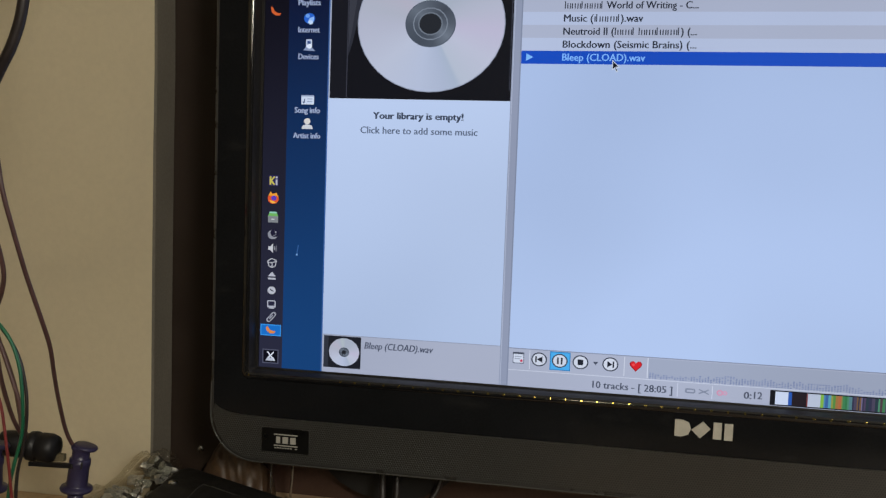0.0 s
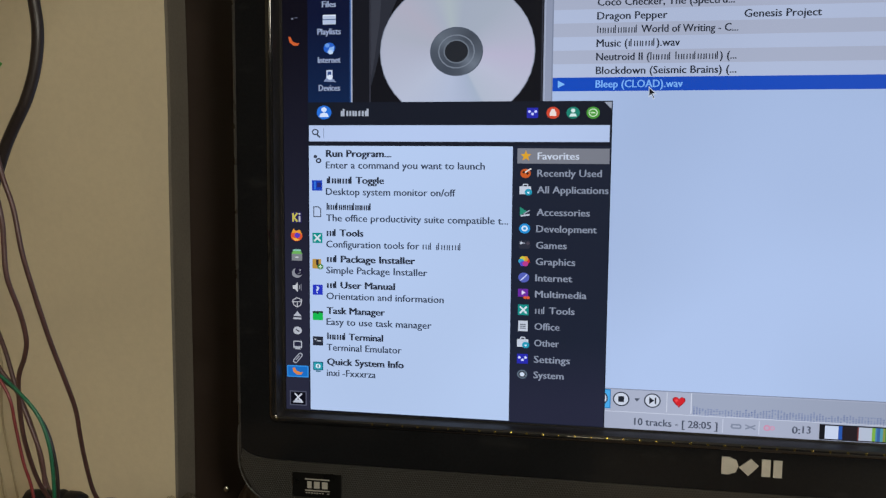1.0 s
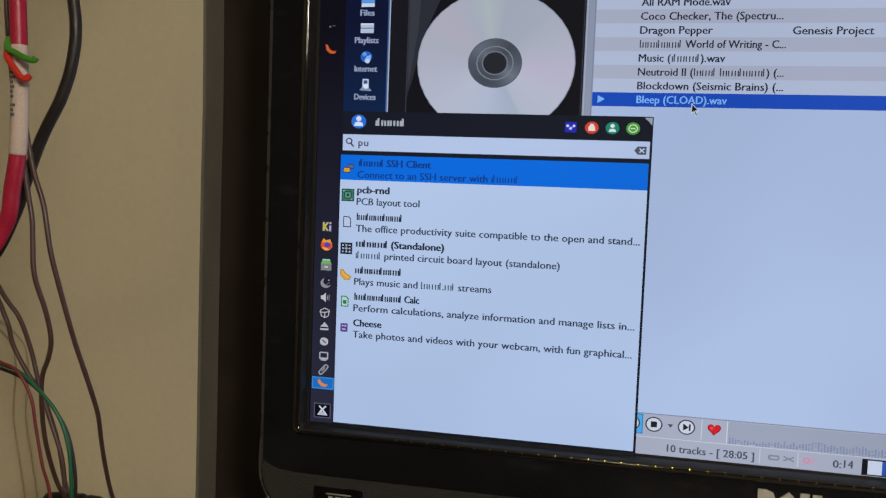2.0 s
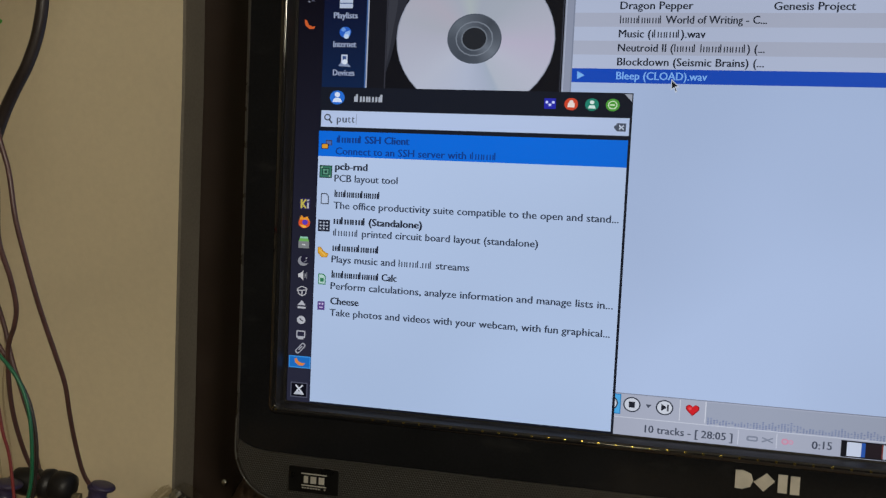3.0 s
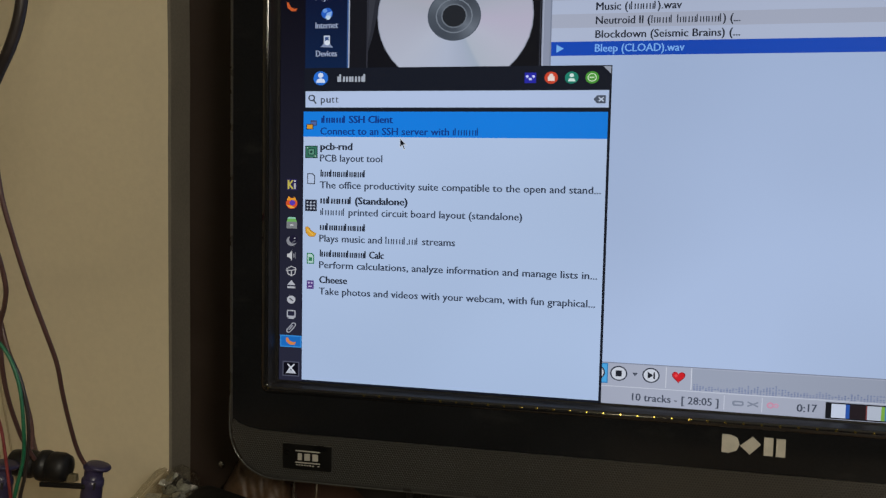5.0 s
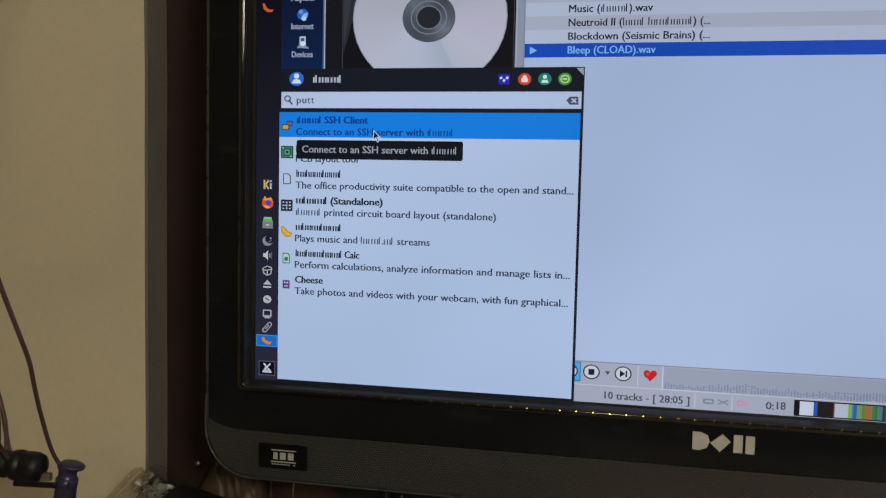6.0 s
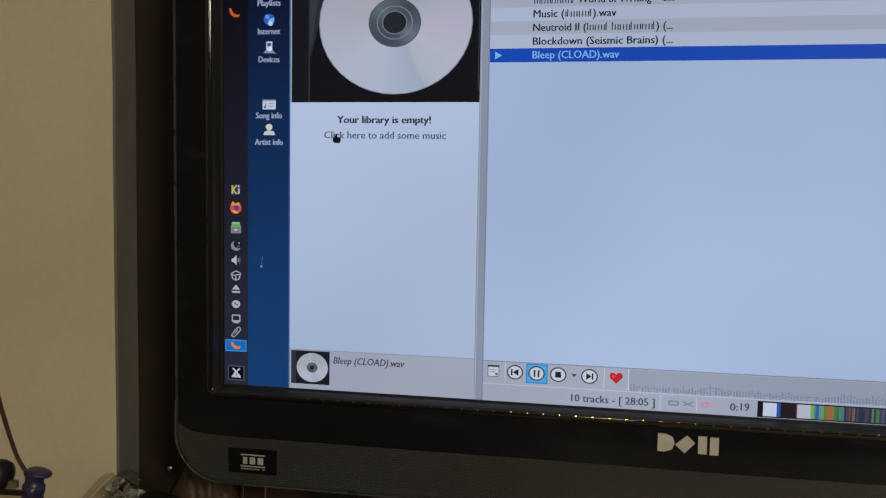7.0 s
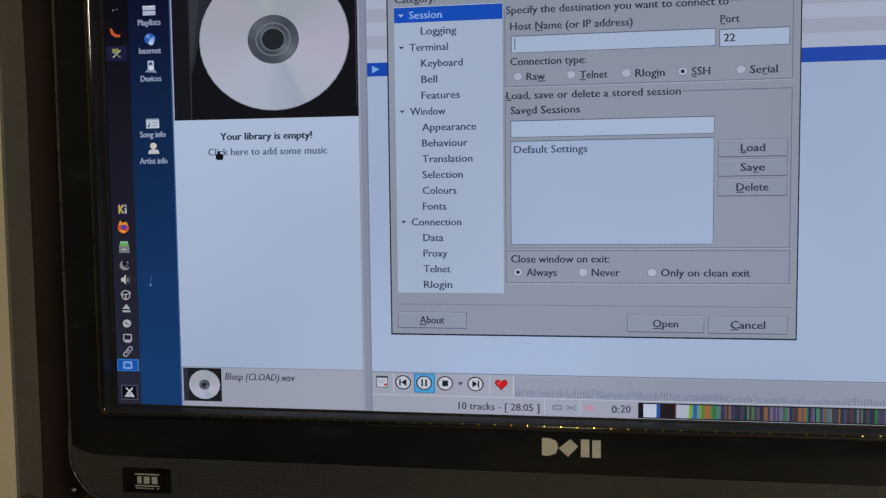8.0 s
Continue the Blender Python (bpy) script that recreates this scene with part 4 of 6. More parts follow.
# ---- display: the menu ----
def icon_set(kind, x, z, parent, y=-0.25):
    """Small coloured program pictures, about 5 mm across."""
    D = {
        "gears": [("c", x - 0.9, z + 1.3, 1.0, "#3b4150"), ("c", x + 0.9, z - 0.9, 1.6, "#3b4150"), ("c", x + 0.9, z - 0.9, 0.7, "#b3c6e8")],
        "panel": [("r", x - 2.9, z - 2.8, x + 2.9, z + 2.8, "#1c3fb4"), ("r", x - 1.6, z - 2.2, x - 0.8, z + 2.2, "#3c7ad8"), ("r", x, z - 1.0, x + 2.2, z + 1.6, "#2a2a70")],
        "page": [("p", [(x - 2.2, z - 2.9), (x + 2.2, z - 2.9), (x + 2.2, z + 1.6), (x + 0.9, z + 2.9), (x - 2.2, z + 2.9)], "#3f4654"), ("p", [(x - 1.7, z - 2.4), (x + 1.7, z - 2.4), (x + 1.7, z + 1.3), (x + 0.6, z + 2.4), (x - 1.7, z + 2.4)], "#b9c9e6")],
        "tools": [("r", x - 2.8, z - 2.8, x + 2.8, z + 2.8, "#1f8d86"), ("l", x - 1.8, z - 1.8, x + 1.8, z + 1.8, 0.9, "#d5e0e4"), ("l", x - 1.8, z + 1.8, x + 1.8, z - 1.8, 0.9, "#d5e0e4")],
        "install": [("r", x - 2.9, z - 2.6, x + 2.0, z + 2.7, "#b98f3e"), ("p", [(x - 0.8, z + 2.4), (x + 0.6, z + 2.4), (x + 0.6, z - 0.2), (x - 0.1, z - 1.2), (x - 0.8, z - 0.2)], "#2f2a2a"), ("c", x + 1.6, z - 1.5, 1.7, "#3b7a3a"), ("l", x + 0.6, z - 1.5, x + 2.6, z - 1.5, 0.6, "#c8dcc4"), ("l", x + 1.6, z - 2.5, x + 1.6, z - 0.5, 0.6, "#c8dcc4")],
        "help": [("r", x - 2.8, z - 2.8, x + 2.8, z + 2.8, "#2734b8")],
        "chart": [("r", x - 2.9, z - 2.6, x + 2.9, z + 2.4, "#1c3a2c"), ("p", [(x - 2.9, z - 2.6), (x + 2.9, z - 2.6), (x + 2.9, z + 1.2), (x + 1, z + 1.7), (x, z + 0.6), (x - 1.6, z + 1.5), (x - 2.9, z + 0.8)], "#21b64c")],
        "shell": [("r", x - 2.9, z - 2.5, x + 2.9, z + 2.5, "#272c39"), ("l", x - 2.0, z + 1.2, x - 1.2, z + 0.6, 0.5, "#ccd2de"), ("r", x - 0.6, z - 0.2, x + 1.8, z + 0.3, "#ccd2de")],
        "info": [("rr", x - 2.9, z - 2.2, x + 2.9, z + 2.6, 0.5, "#1c5f74"), ("rr", x - 2.4, z - 1.7, x + 2.4, z + 2.1, 0.4, "#2f9fae"), ("c", x, z + 0.2, 1.4, "#dcecf0"), ("r", x - 0.35, z - 0.6, x + 0.35, z + 1.0, "#1c5f74"), ("r", x - 1.4, z - 3.0, x + 1.4, z - 2.4, "#1c5f74")],
        "windows": [("r", x - 0.6, z - 0.4, x + 2.9, z + 2.4, "#3a4058"), ("r", x - 0.2, z, x + 2.5, z + 1.8, "#5067a6"), ("r", x - 2.9, z - 2.4, x + 1.0, z + 0.5, "#2d2f3a"), ("r", x - 2.5, z - 2.0, x + 0.6, z + 0.1, "#dc9a30")],
        "board": [("r", x - 3.5, z - 3.3, x + 3.5, z + 3.3, "#23423c"), ("r", x - 3.0, z - 2.8, x + 3.0, z + 2.8, "#3a7560"), ("r", x - 2.0, z - 1.9, x + 2.0, z + 1.9, "#1d3f3a"), ("r", x - 1.5, z - 1.4, x + 1.5, z + 1.4, "#5f9680"), ("c", x, z, 0.8, "#1d3f3a"), ("c", x - 2.2, z + 2.2, 0.4, "#9fbfa8"), ("c", x + 2.2, z - 2.2, 0.4, "#9fbfa8")],
        "chip": [("r", x - 3.3, z - 3.1, x + 3.3, z + 3.1, "#262b3a"), ("r", x - 2.2, z - 0.25, x + 2.2, z + 0.25, "#8a93a6"), ("r", x - 0.25, z - 2.0, x + 0.25, z + 2.0, "#8a93a6")] + [("c", x + a, z + b, 0.45, "#b9c2d4") for a in (-1.9, 0, 1.9) for b in (-1.7, 0, 1.7)],
        "fruit": [("p", [(x - 3.1, z + 2.7), (x - 1.5, z + 3.0), (x + 0.2, z + 0.9), (x + 2.2, z - 0.2), (x + 3.3, z - 0.6), (x + 2.2, z - 2.6), (x - 0.8, z - 2.6), (x - 2.9, z - 0.3)], "#a8742a"), ("p", [(x - 2.8, z + 2.4), (x - 1.6, z + 2.7), (x, z + 0.6), (x + 2.0, z - 0.4), (x + 3.0, z - 0.7), (x + 2.0, z - 2.3), (x - 0.8, z - 2.3), (x - 2.6, z - 0.2)], "#dfa436"), ("l", x - 1.9, z + 1.2, x + 1.4, z - 1.6, 0.5, "#edc25e")],
        "sheet": [("p", [(x - 2.1, z - 2.9), (x + 2.1, z - 2.9), (x + 2.1, z + 1.6), (x + 0.9, z + 2.9), (x - 2.1, z + 2.9)], "#2f7a55"), ("p", [(x - 1.6, z - 2.4), (x + 1.6, z - 2.4), (x + 1.6, z + 1.3), (x + 0.6, z + 2.4), (x - 1.6, z + 2.4)], "#b4d2cc"), ("r", x - 1.0, z - 1.4, x + 1.0, z + 0.6, "#2f7a55")],
        "camera": [("r", x - 2.0, z - 2.3, x + 2.0, z + 2.3, "#5a4486"), ("c", x - 0.8, z + 1.0, 0.55, "#c6b8e0"), ("c", x + 0.8, z + 1.0, 0.55, "#c6b8e0"), ("r", x - 1.0, z - 1.2, x + 1.0, z - 0.6, "#c6b8e0")],
        "ring": [("c", x, z, 2.8, "#2c5f6c"), ("c", x, z, 2.0, "#a8c2cc"), ("c", x, z, 1.1, "#2c5f6c")],
        "calc": [("r", x - 2.8, z - 2.6, x + 2.8, z + 2.6, "#2a8f3c"), ("r", x - 2.0, z + 0.2, x - 0.2, z + 1.8, "#1a3a2a"), ("c", x + 1.6, z - 1.5, 1.5, "#2a3038")],
        "leaf": [("p", [(x - 2.6, z + 1.2), (x + 1.8, z + 2.6), (x + 2.6, z - 1.6), (x - 1.2, z - 2.6)], "#27a05a"), ("p", [(x - 2.6, z + 1.2), (x - 0.6, z + 1.8), (x - 1.0, z - 2.4)], "#1c6a44")],
        "ball": [("c", x, z, 2.7, "#1f4f9e"), ("c", x - 0.6, z + 0.8, 1.0, "#3f74c0")],
        "bolt": [("c", x, z, 2.7, "#d2b33a"), ("l", x - 1.4, z, x + 1.4, z, 0.7, "#4a4a3a"), ("l", x, z - 1.4, x, z + 1.4, 0.7, "#4a4a3a")],
        "star_disc": [("c", x, z, 2.7, "#cf9a3e"), ("c", x, z, 1.3, "#5a3a22")],
        "bar": [("r", x - 2.8, z - 2.4, x + 2.8, z + 2.4, "#38a4bc"), ("r", x - 2.8, z - 0.4, x + 2.8, z + 0.4, "#1f5f78")],
        "star": [("p", [(x + (3.0 if i % 2 == 0 else 1.3) * math.sin(math.pi * i / 5), z + (3.0 if i % 2 == 0 else 1.3) * math.cos(math.pi * i / 5)) for i in range(10)], "#dba028")],
        "recent": [("c", x, z - 0.2, 2.7, "#c85a24"), ("l", x - 0.4, z + 0.2, x + 2.9, z + 2.4, 0.8, "#d8d4d0"), ("c", x - 1.0, z + 0.4, 0.7, "#3a2018"), ("c", x + 1.0, z - 0.2, 0.7, "#3a2018")],
        "bag": [("rr", x - 1.4, z + 1.4, x + 1.4, z + 3.0, 0.6, "#c7cdd8"), ("rr", x - 0.9, z + 1.4, x + 0.9, z + 2.5, 0.4, DARK), ("rr", x - 3.0, z - 2.4, x + 3.0, z + 1.7, 0.4, "#c7cdd8"), ("c", x + 1.6, z - 1.3, 1.9, "#2897b4"), ("p", [(x + 0.8, z - 1.2), (x + 2.4, z - 1.2), (x + 1.6, z - 2.2)], "#e0eef4")],
        "knife": [("p", [(x - 2.6, z + 2.6), (x - 2.6, z - 1.8), (x + 1.0, z + 0.4)], "#2c8a72"), ("l", x - 2.2, z - 2.0, x + 2.4, z - 1.4, 0.9, "#b9c0cc"), ("l", x - 0.6, z - 1.0, x + 2.4, z + 1.0, 0.6, "#9aa2b0")],
        "cog": [("c", x, z, 2.9, "#2c8fd2"), ("c", x, z, 1.7, "#d5e6f4"), ("c", x, z, 0.8, "#2c8fd2")],
        "pad": [("rr", x - 3.0, z - 2.0, x + 3.0, z + 2.2, 1.2, "#2c2f3c"), ("c", x - 1.6, z + 1.0, 0.8, "#c2c7d2"), ("c", x - 0.2, z + 0.9, 0.5, "#8b8f9c"), ("c", x + 1.8, z + 0.8, 0.9, "#4a4450")],
        "wheel": [("c", x + 1.5 * math.cos(math.pi * i / 3), z + 1.5 * math.sin(math.pi * i / 3), 1.5, c) for i, c in enumerate(("#cc3a2e", "#d8963a", "#cfc23a", "#3ca2c4", "#5a4ac0", "#b83a8a"))],
        "compass": [("c", x, z, 2.9, "#5560b4"), ("l", x - 1.6, z - 1.6, x + 1.6, z + 1.6, 0.6, "#c2c8ea")],
        "media": [("r", x - 2.9, z - 1.6, x + 2.4, z + 2.6, "#6a2a9c"), ("p", [(x - 1.0, z - 0.6), (x - 1.0, z + 1.8), (x + 1.0, z + 0.6)], "#e2d4ee"), ("c", x + 0.8, z - 2.0, 0.9, "#d65a34"), ("c", x + 2.4, z - 2.0, 0.9, "#d65a34")],
        "office": [("r", x - 2.5, z - 2.8, x + 2.5, z + 2.8, "#c3c9d4"), ("r", x - 1.5, z + 0.6, x + 1.5, z + 1.1, "#575d6a"), ("r", x - 1.5, z - 0.4, x + 1.5, z + 0.1, "#575d6a"), ("r", x - 1.5, z - 1.4, x + 1.5, z - 0.9, "#575d6a")],
        "dots": [("r", x - 2.9, z - 2.6, x + 2.9, z + 2.6, "#2729a8"), ("c", x - 1.6, z + 0.7, 0.75, "#c9d0f0"), ("c", x + 1.6, z + 0.7, 0.75, "#c9d0f0"), ("c", x, z - 0.6, 0.75, "#c9d0f0")],
        "system": [("c", x, z, 2.7, "#5d6a78"), ("c", x, z, 1.9, DARK), ("c", x, z, 1.3, "#cfd8e6")],
    }
    ob = flat("program_icon", D[kind], parent, y)
    if kind == "help":
        line("?", x, z, ob, "#c6d2ee", size=5.6, bold=True, y=y - 0.2, centre=True, name="query_mark")
    return ob


def menu_window():
    menu = flat("menu_window", [("r", 17.3, 4.3, 178.9, 174.4, DARK), ("p", [(174.6, 173.9), (178.4, 173.9), (178.4, 170.2)], "#9aa0ae")], monitor, -1.2,
                "dark pop-up menu with a search field")
    y = -1.5
    flat("search_field", [("r", 17.9, 153.4, 177.9, 162.3, "#5a6274"), ("r", 18.1, 153.6, 177.7, 162.1, "#b6c6e6")], menu, -1.35)
    flat("user_icon", [("c", 26.6, 169.0, 4.1, "#2a6ed2"), ("c", 26.6, 170.5, 1.5, "#d5e0f4"), ("p", [(24.0, 166.6), (29.2, 166.6), (28.6, 168.4), (26.6, 169.0), (24.6, 168.4)], "#d5e0f4")], menu, y)
    line("|5|", 35.4, 168.9, menu, "#a7adba", 16.6, size=5.6, bold=True, y=y)
    icon_set("dots", 138.4, 168.4, menu, y)
    flat("lock_button", [("c", 148.9, 168.4, 3.4, "#c8452c"), ("r", 147.2, 166.8, 150.6, 169.0, "#ead8d2"), ("c", 148.9, 169.4, 1.1, "#ead8d2")], menu, y)
    flat("switch_user_button", [("c", 159.1, 168.4, 3.4, "#23806c"), ("c", 159.1, 169.5, 1.1, "#d2e6e0"), ("p", [(157.2, 166.5), (161.0, 166.5), (160.4, 168.0), (157.8, 168.0)], "#d2e6e0")], menu, y)
    flat("log_out_button", [("c", 169.2, 168.4, 3.4, "#4d9a38"), ("c", 169.2, 168.4, 2.3, "#cfe4c6"), ("c", 169.2, 168.4, 1.8, "#4d9a38"), ("l", 168.0, 168.4, 170.2, 168.4, 0.6, "#cfe4c6")], menu, y)
    flat("magnifier", [("l", 22.4, 157.6, 24.2, 155.6, 0.8, "#3a4252"), ("c", 21.6, 158.6, 1.9, "#3a4252"), ("c", 21.6, 158.6, 1.2, "#b6c6e6")], menu, y)
    return menu


menu = menu_window()
FAV = [("gears", "Run Program...", 36.4, "Enter a command you want to launch", 86.6), ("panel", "|5| Toggle", 32.4, "Desktop system monitor on/off", 71.2), ("page", "|11|", 25.4, "The office productivity suite compatible t...", 99.4),
       ("tools", "|2| Tools", 21.0, "Configuration tools for |2| |5|", 75.0), ("install", "|2| Package Installer", 49.6, "Simple Package Installer", 56.4), ("help", "|2| User Manual", 38.6, "Orientation and information", 65.4),
       ("chart", "Task Manager", 33.0, "Easy to use task manager", 58.8), ("shell", "|4| Terminal", 32.0, "Terminal Emulator", 42.4), ("info", "Quick System Info", 43.6, "inxi -Fxxxrza", 28.0)]
FIND = [("windows", "|5| SSH Client", 40.0, "Connect to an SSH server with |5|", 86.0), ("board", "pcb-rnd", 18.0, "PCB layout tool", 34.6), ("page", "|11|", 25.4, "The office productivity suite compatible to the open and stand...", 148.0),
        ("chip", "|6| (Standalone)", 48.6, "|5| printed circuit board layout (standalone)", 109.0), ("fruit", "|10|", 26.0, "Plays music and |4|.|2| streams", 74.5), ("sheet", "|11| Calc", 36.2, "Perform calculations, analyze information and manage lists in...", 147.6),
        ("camera", "Cheese", 16.0, "Take photos and videos with your webcam, with fun graphical...", 147.0)]
FIRST = [("board", "pcb-rnd", 18.0, "PCB layout tool", 34.6), ("windows", "|5| SSH Client", 40.0, "Connect to an SSH server with |5|", 86.0), ("bar", "Panel", 12.6, "Customize the panel", 47.0), ("ring", "Passwords and Keys", 48.0, "Manage your passwords and encryption keys", 107.0),
         ("calc", "PCB Calculator", 34.6, "Calculator for various electronics-related computations", 131.0), ("chip", "|6| (Standalone)", 48.6, "|5| printed circuit board layout (standalone)", 109.0), ("leaf", "PDF Arranger", 31.6, "PDF Merging, Rearranging, Splitting, Rotating and Cropping", 144.0),
         ("ball", "Peg-E", 13.0, "Jump pegs to eliminate them", 67.0), ("bolt", "Power Manager", 37.0, "Settings for the |4| Power Manager", 84.0), ("star_disc", "Preferred Applications", 53.0, "Preferred Applications (Web Browser, Mail Reader and Termin...", 150.0)]


def entries(rows, page, y, first_blue=False):
    for i, (kind, a, wa, b, wb) in enumerate(rows):
        z = 147.1 - 14.28 * i
        lit = first_blue and i == 0
        line(a, 27.6, z, page, "#123a86" if lit else "#2c3342", wa, bold=True, y=y)
        line(b, 27.5, z - 6.2, page, "#123a86" if lit else "#3c4659", wb, y=y)
        icon_set(kind, 22.6, z - 3.0, page, y)


def favourites_page():
    page = flat("favourites_page", [("r", 18.0, 5.2, 128.6, 151.2, WHITE), ("r", 128.6, 4.8, 178.4, 151.6, "#1c2232", "#25273a", (0.015, 0.05)), ("r", 131.0, 142.4, 178.0, 150.2, "#7b7d86")], monitor, -1.6, "favourites list beside dark categories")
    entries(FAV, page, -1.9)
    cats = [("star", "Favorites", 21.4), ("recent", "Recently Used", 33.0), ("bag", "All Applications", 36.6), ("knife", "Accessories", 27.4), ("cog", "Development", 31.2), ("pad", "Games", 16.0), ("wheel", "Graphics", 20.6), ("compass", "Internet", 19.2), ("media", "Multimedia", 26.8),
            ("tools", "|2| Tools", 20.8), ("office", "Office", 13.2), ("bag", "Other", 13.2), ("dots", "Settings", 19.0), ("system", "System", 15.9)]
    zs = (146.3, 137.5, 128.9, 117.2, 108.6, 100.0, 91.4, 82.8, 74.2, 65.6, 57.0, 48.2, 39.4, 31.0)
    for (kind, nm, w), z in zip(cats, zs):
        line(nm, 141.4, z, page, "#c9d0de" if nm == "Favorites" else "#8b92a3", w, size=5.3, y=-1.9)
        icon_set(kind, 135.4, z, page, -1.9)
    return page


favourites = favourites_page()
first_results = flat("first_results_page", [("r", 18.0, 5.2, 177.6, 151.2, WHITE), ("r", 18.0, 138.0, 177.6, 151.2, "#1c76dc")], monitor, -2.6, "list of found programs")
entries(FIRST, first_results, -2.9, True)
results = flat("results_page", [("r", 18.0, 6.0, 177.6, 151.2, WHITE, "#afc3e4", (0.0, 0.16)), ("r", 18.0, 137.9, 177.6, 151.2, "#0e6adb")], monitor, -3.6, "shorter list of found programs")
entries(FIND, results, -3.9, True)
hover = flat("hover_bar", [("r", 18.0, 137.9, 177.6, 151.2, "#1a7fe2")], monitor, -3.75, "bright blue bar under the pointer")
second_hover = flat("hover_bar", [("r", 18.0, 123.7, 177.6, 137.9, "#98bde6")], monitor, -3.75, "pale blue bar under the pointer")
clear_mark = flat("clear_mark", [("p", [(170.2, 157.6), (172.0, 155.6), (176.2, 155.6), (176.2, 159.6), (172.0, 159.6)], "#4d5566"), ("l", 172.8, 156.6, 175.2, 158.6, 0.6, "#c6d0e4"), ("l", 172.8, 158.6, 175.2, 156.6, 0.6, "#c6d0e4")], monitor, -1.6, "small clear mark")
typed = []
for letter, x, w in (("p", 26.8, 2.5), ("u", 29.9, 2.5), ("t", 32.9, 1.6), ("t", 35.0, 1.6)):
    typed.append(line(letter, x, 157.9, monitor, "#4a5264", w, y=-1.6, name="typed_letter"))
caret = flat("text_caret", [("r", 26.2, 155.2, 26.5, 160.6, "#8390ae")], monitor, -1.6, "thin grey text caret")
end_caret = flat("text_caret", [("r", 37.4, 155.2, 37.7, 160.6, "#7c89a6")], monitor, -1.6, "thin grey text caret")
tooltip = flat("tooltip", [("rr", 28.0, 126.4, 118.4, 136.4, 1.2, "#12151d")], monitor, -4.2, "small black tip box")
line("Connect to an SSH server with |5|", 31.2, 131.6, tooltip, "#969ca9", 84.6, y=-4.5)

# ---- display: connection dialog ----
outline = flat("window_outline", [("r", 159.6, 45.6, 160.1, 226, "#20242e"), ("r", 360.2, 45.6, 360.7, 226, "#20242e"), ("r", 159.6, 45.6, 360.7, 46.1, "#20242e")], monitor, -1.2, "thin dark outline of an opening window")


def dialog_window():
    F, H, L = "#979fb1", "#747b8e", "#aeb6c8"
    fld = "#b3c4e2"

    def frame_box(x0, z0, x1, z1):
        return [("r", x0, z0, x1, z0 + 0.5, H), ("r", x0, z1 - 0.5, x1, z1, H), ("r", x0, z0, x0 + 0.4, z1, H), ("r", x1 - 0.4, z0, x1, z1, H), ("r", x0 + 0.4, z0 - 0.4, x1, z0, L)]

    def field(x0, z0, x1, z1, col=fld):
        return [("r", x0, z0, x1, z1, "#666e86"), ("r", x0 + 0.4, z0 + 0.3, x1 - 0.3, z1 - 0.5, col)]
    win = flat("dialog_window", [("r", 159.2, 45.4, 360.9, 228, "#2a2f3c"), ("r", 159.9, 46.2, 360.3, 228, F, "#939bae", (0.05, 0.2))], monitor, -1.2, "grey connection dialog with a category tree")
    y = -1.5
    tree = flat("category_tree", [("r", 163.2, 67.6, 218.4, 213.6, "#b0bfdb"), ("r", 163.2, 205.6, 218.4, 213.2, "#1552c4")], win, y)
    rows = [("Session", 0, 17), ("Logging", 1, 18.4), ("Terminal", 0, 20), ("Keyboard", 1, 21.4), ("Bell", 1, 8.4), ("Features", 1, 19.8), ("Window", 0, 18.4), ("Appearance", 1, 28), ("Behaviour", 1, 23.6), ("Translation", 1, 26), ("Selection", 1, 21), ("Colours", 1, 17.6), ("Fonts", 1, 12.4),
            ("Connection", 0, 26), ("Data", 1, 10.6), ("Proxy", 1, 12.6), ("Telnet", 1, 14.2), ("Rlogin", 1, 15)]
    for i, (nm, sub, w) in enumerate(rows):
        z = 209.2 - 8.07 * i
        line(nm, 170.9 + 6.0 * sub, z, win, "#8fb4ee" if i == 0 else "#475169", w, y=y - 0.3)
        if not sub:
            flat("tree_arrow", [("p", [(165.4, z + 0.6), (168.2, z + 0.6), (166.8, z - 0.8)], "#a9c4f0" if i == 0 else "#3f475a")], win, y - 0.2)
    T = "#363d4e"
    line("Category:", 163.6, 217.4, win, T, 21, y=y)
    flat("group_box", frame_box(219.4, 171.6, 357.0, 210.0), win, y)
    flat("group_box", frame_box(219.4, 90.4, 357.0, 167.6), win, y)
    flat("group_box", frame_box(219.4, 72.8, 357.0, 89.6), win, y)
    flat("caption_gap", [("r", 219.9, 207.6, 328.0, 211.8, F)], win, y - 0.2)
    flat("caption_gap", [("r", 219.9, 165.2, 306.0, 169.6, F)], win, y - 0.2)
    line("Specify the destination you want to connect to", 220.2, 209.6, win, T, 107, y=y - 0.4)
    line("Host Name (or IP address)", 222.2, 201.6, win, T, 60, y=y, key=5)
    line("Port", 323.4, 201.2, win, T, 9.0, y=y, key=0)
    flat("host_field", field(222.6, 188.4, 321.4, 197.0), win, y)
    flat("text_cursor", [("r", 224.4, 190.0, 224.8, 195.6, "#3f4759")], win, y - 0.3)
    flat("port_field", field(323.0, 187.8, 355.4, 196.4), win, y)
    line("22", 325.0, 192.1, win, T, 5.4, y=y - 0.3)
    line("Connection type:", 222.2, 184.2, win, T, 37.6, y=y)

    def radio(x, z, on):
        flat("radio_button", [("c", x, z, 2.4, "#7d859a"), ("c", x, z, 2.1, "#b6bfd4")] + ([("c", x, z, 0.95, "#20242e")] if on else []), win, y)
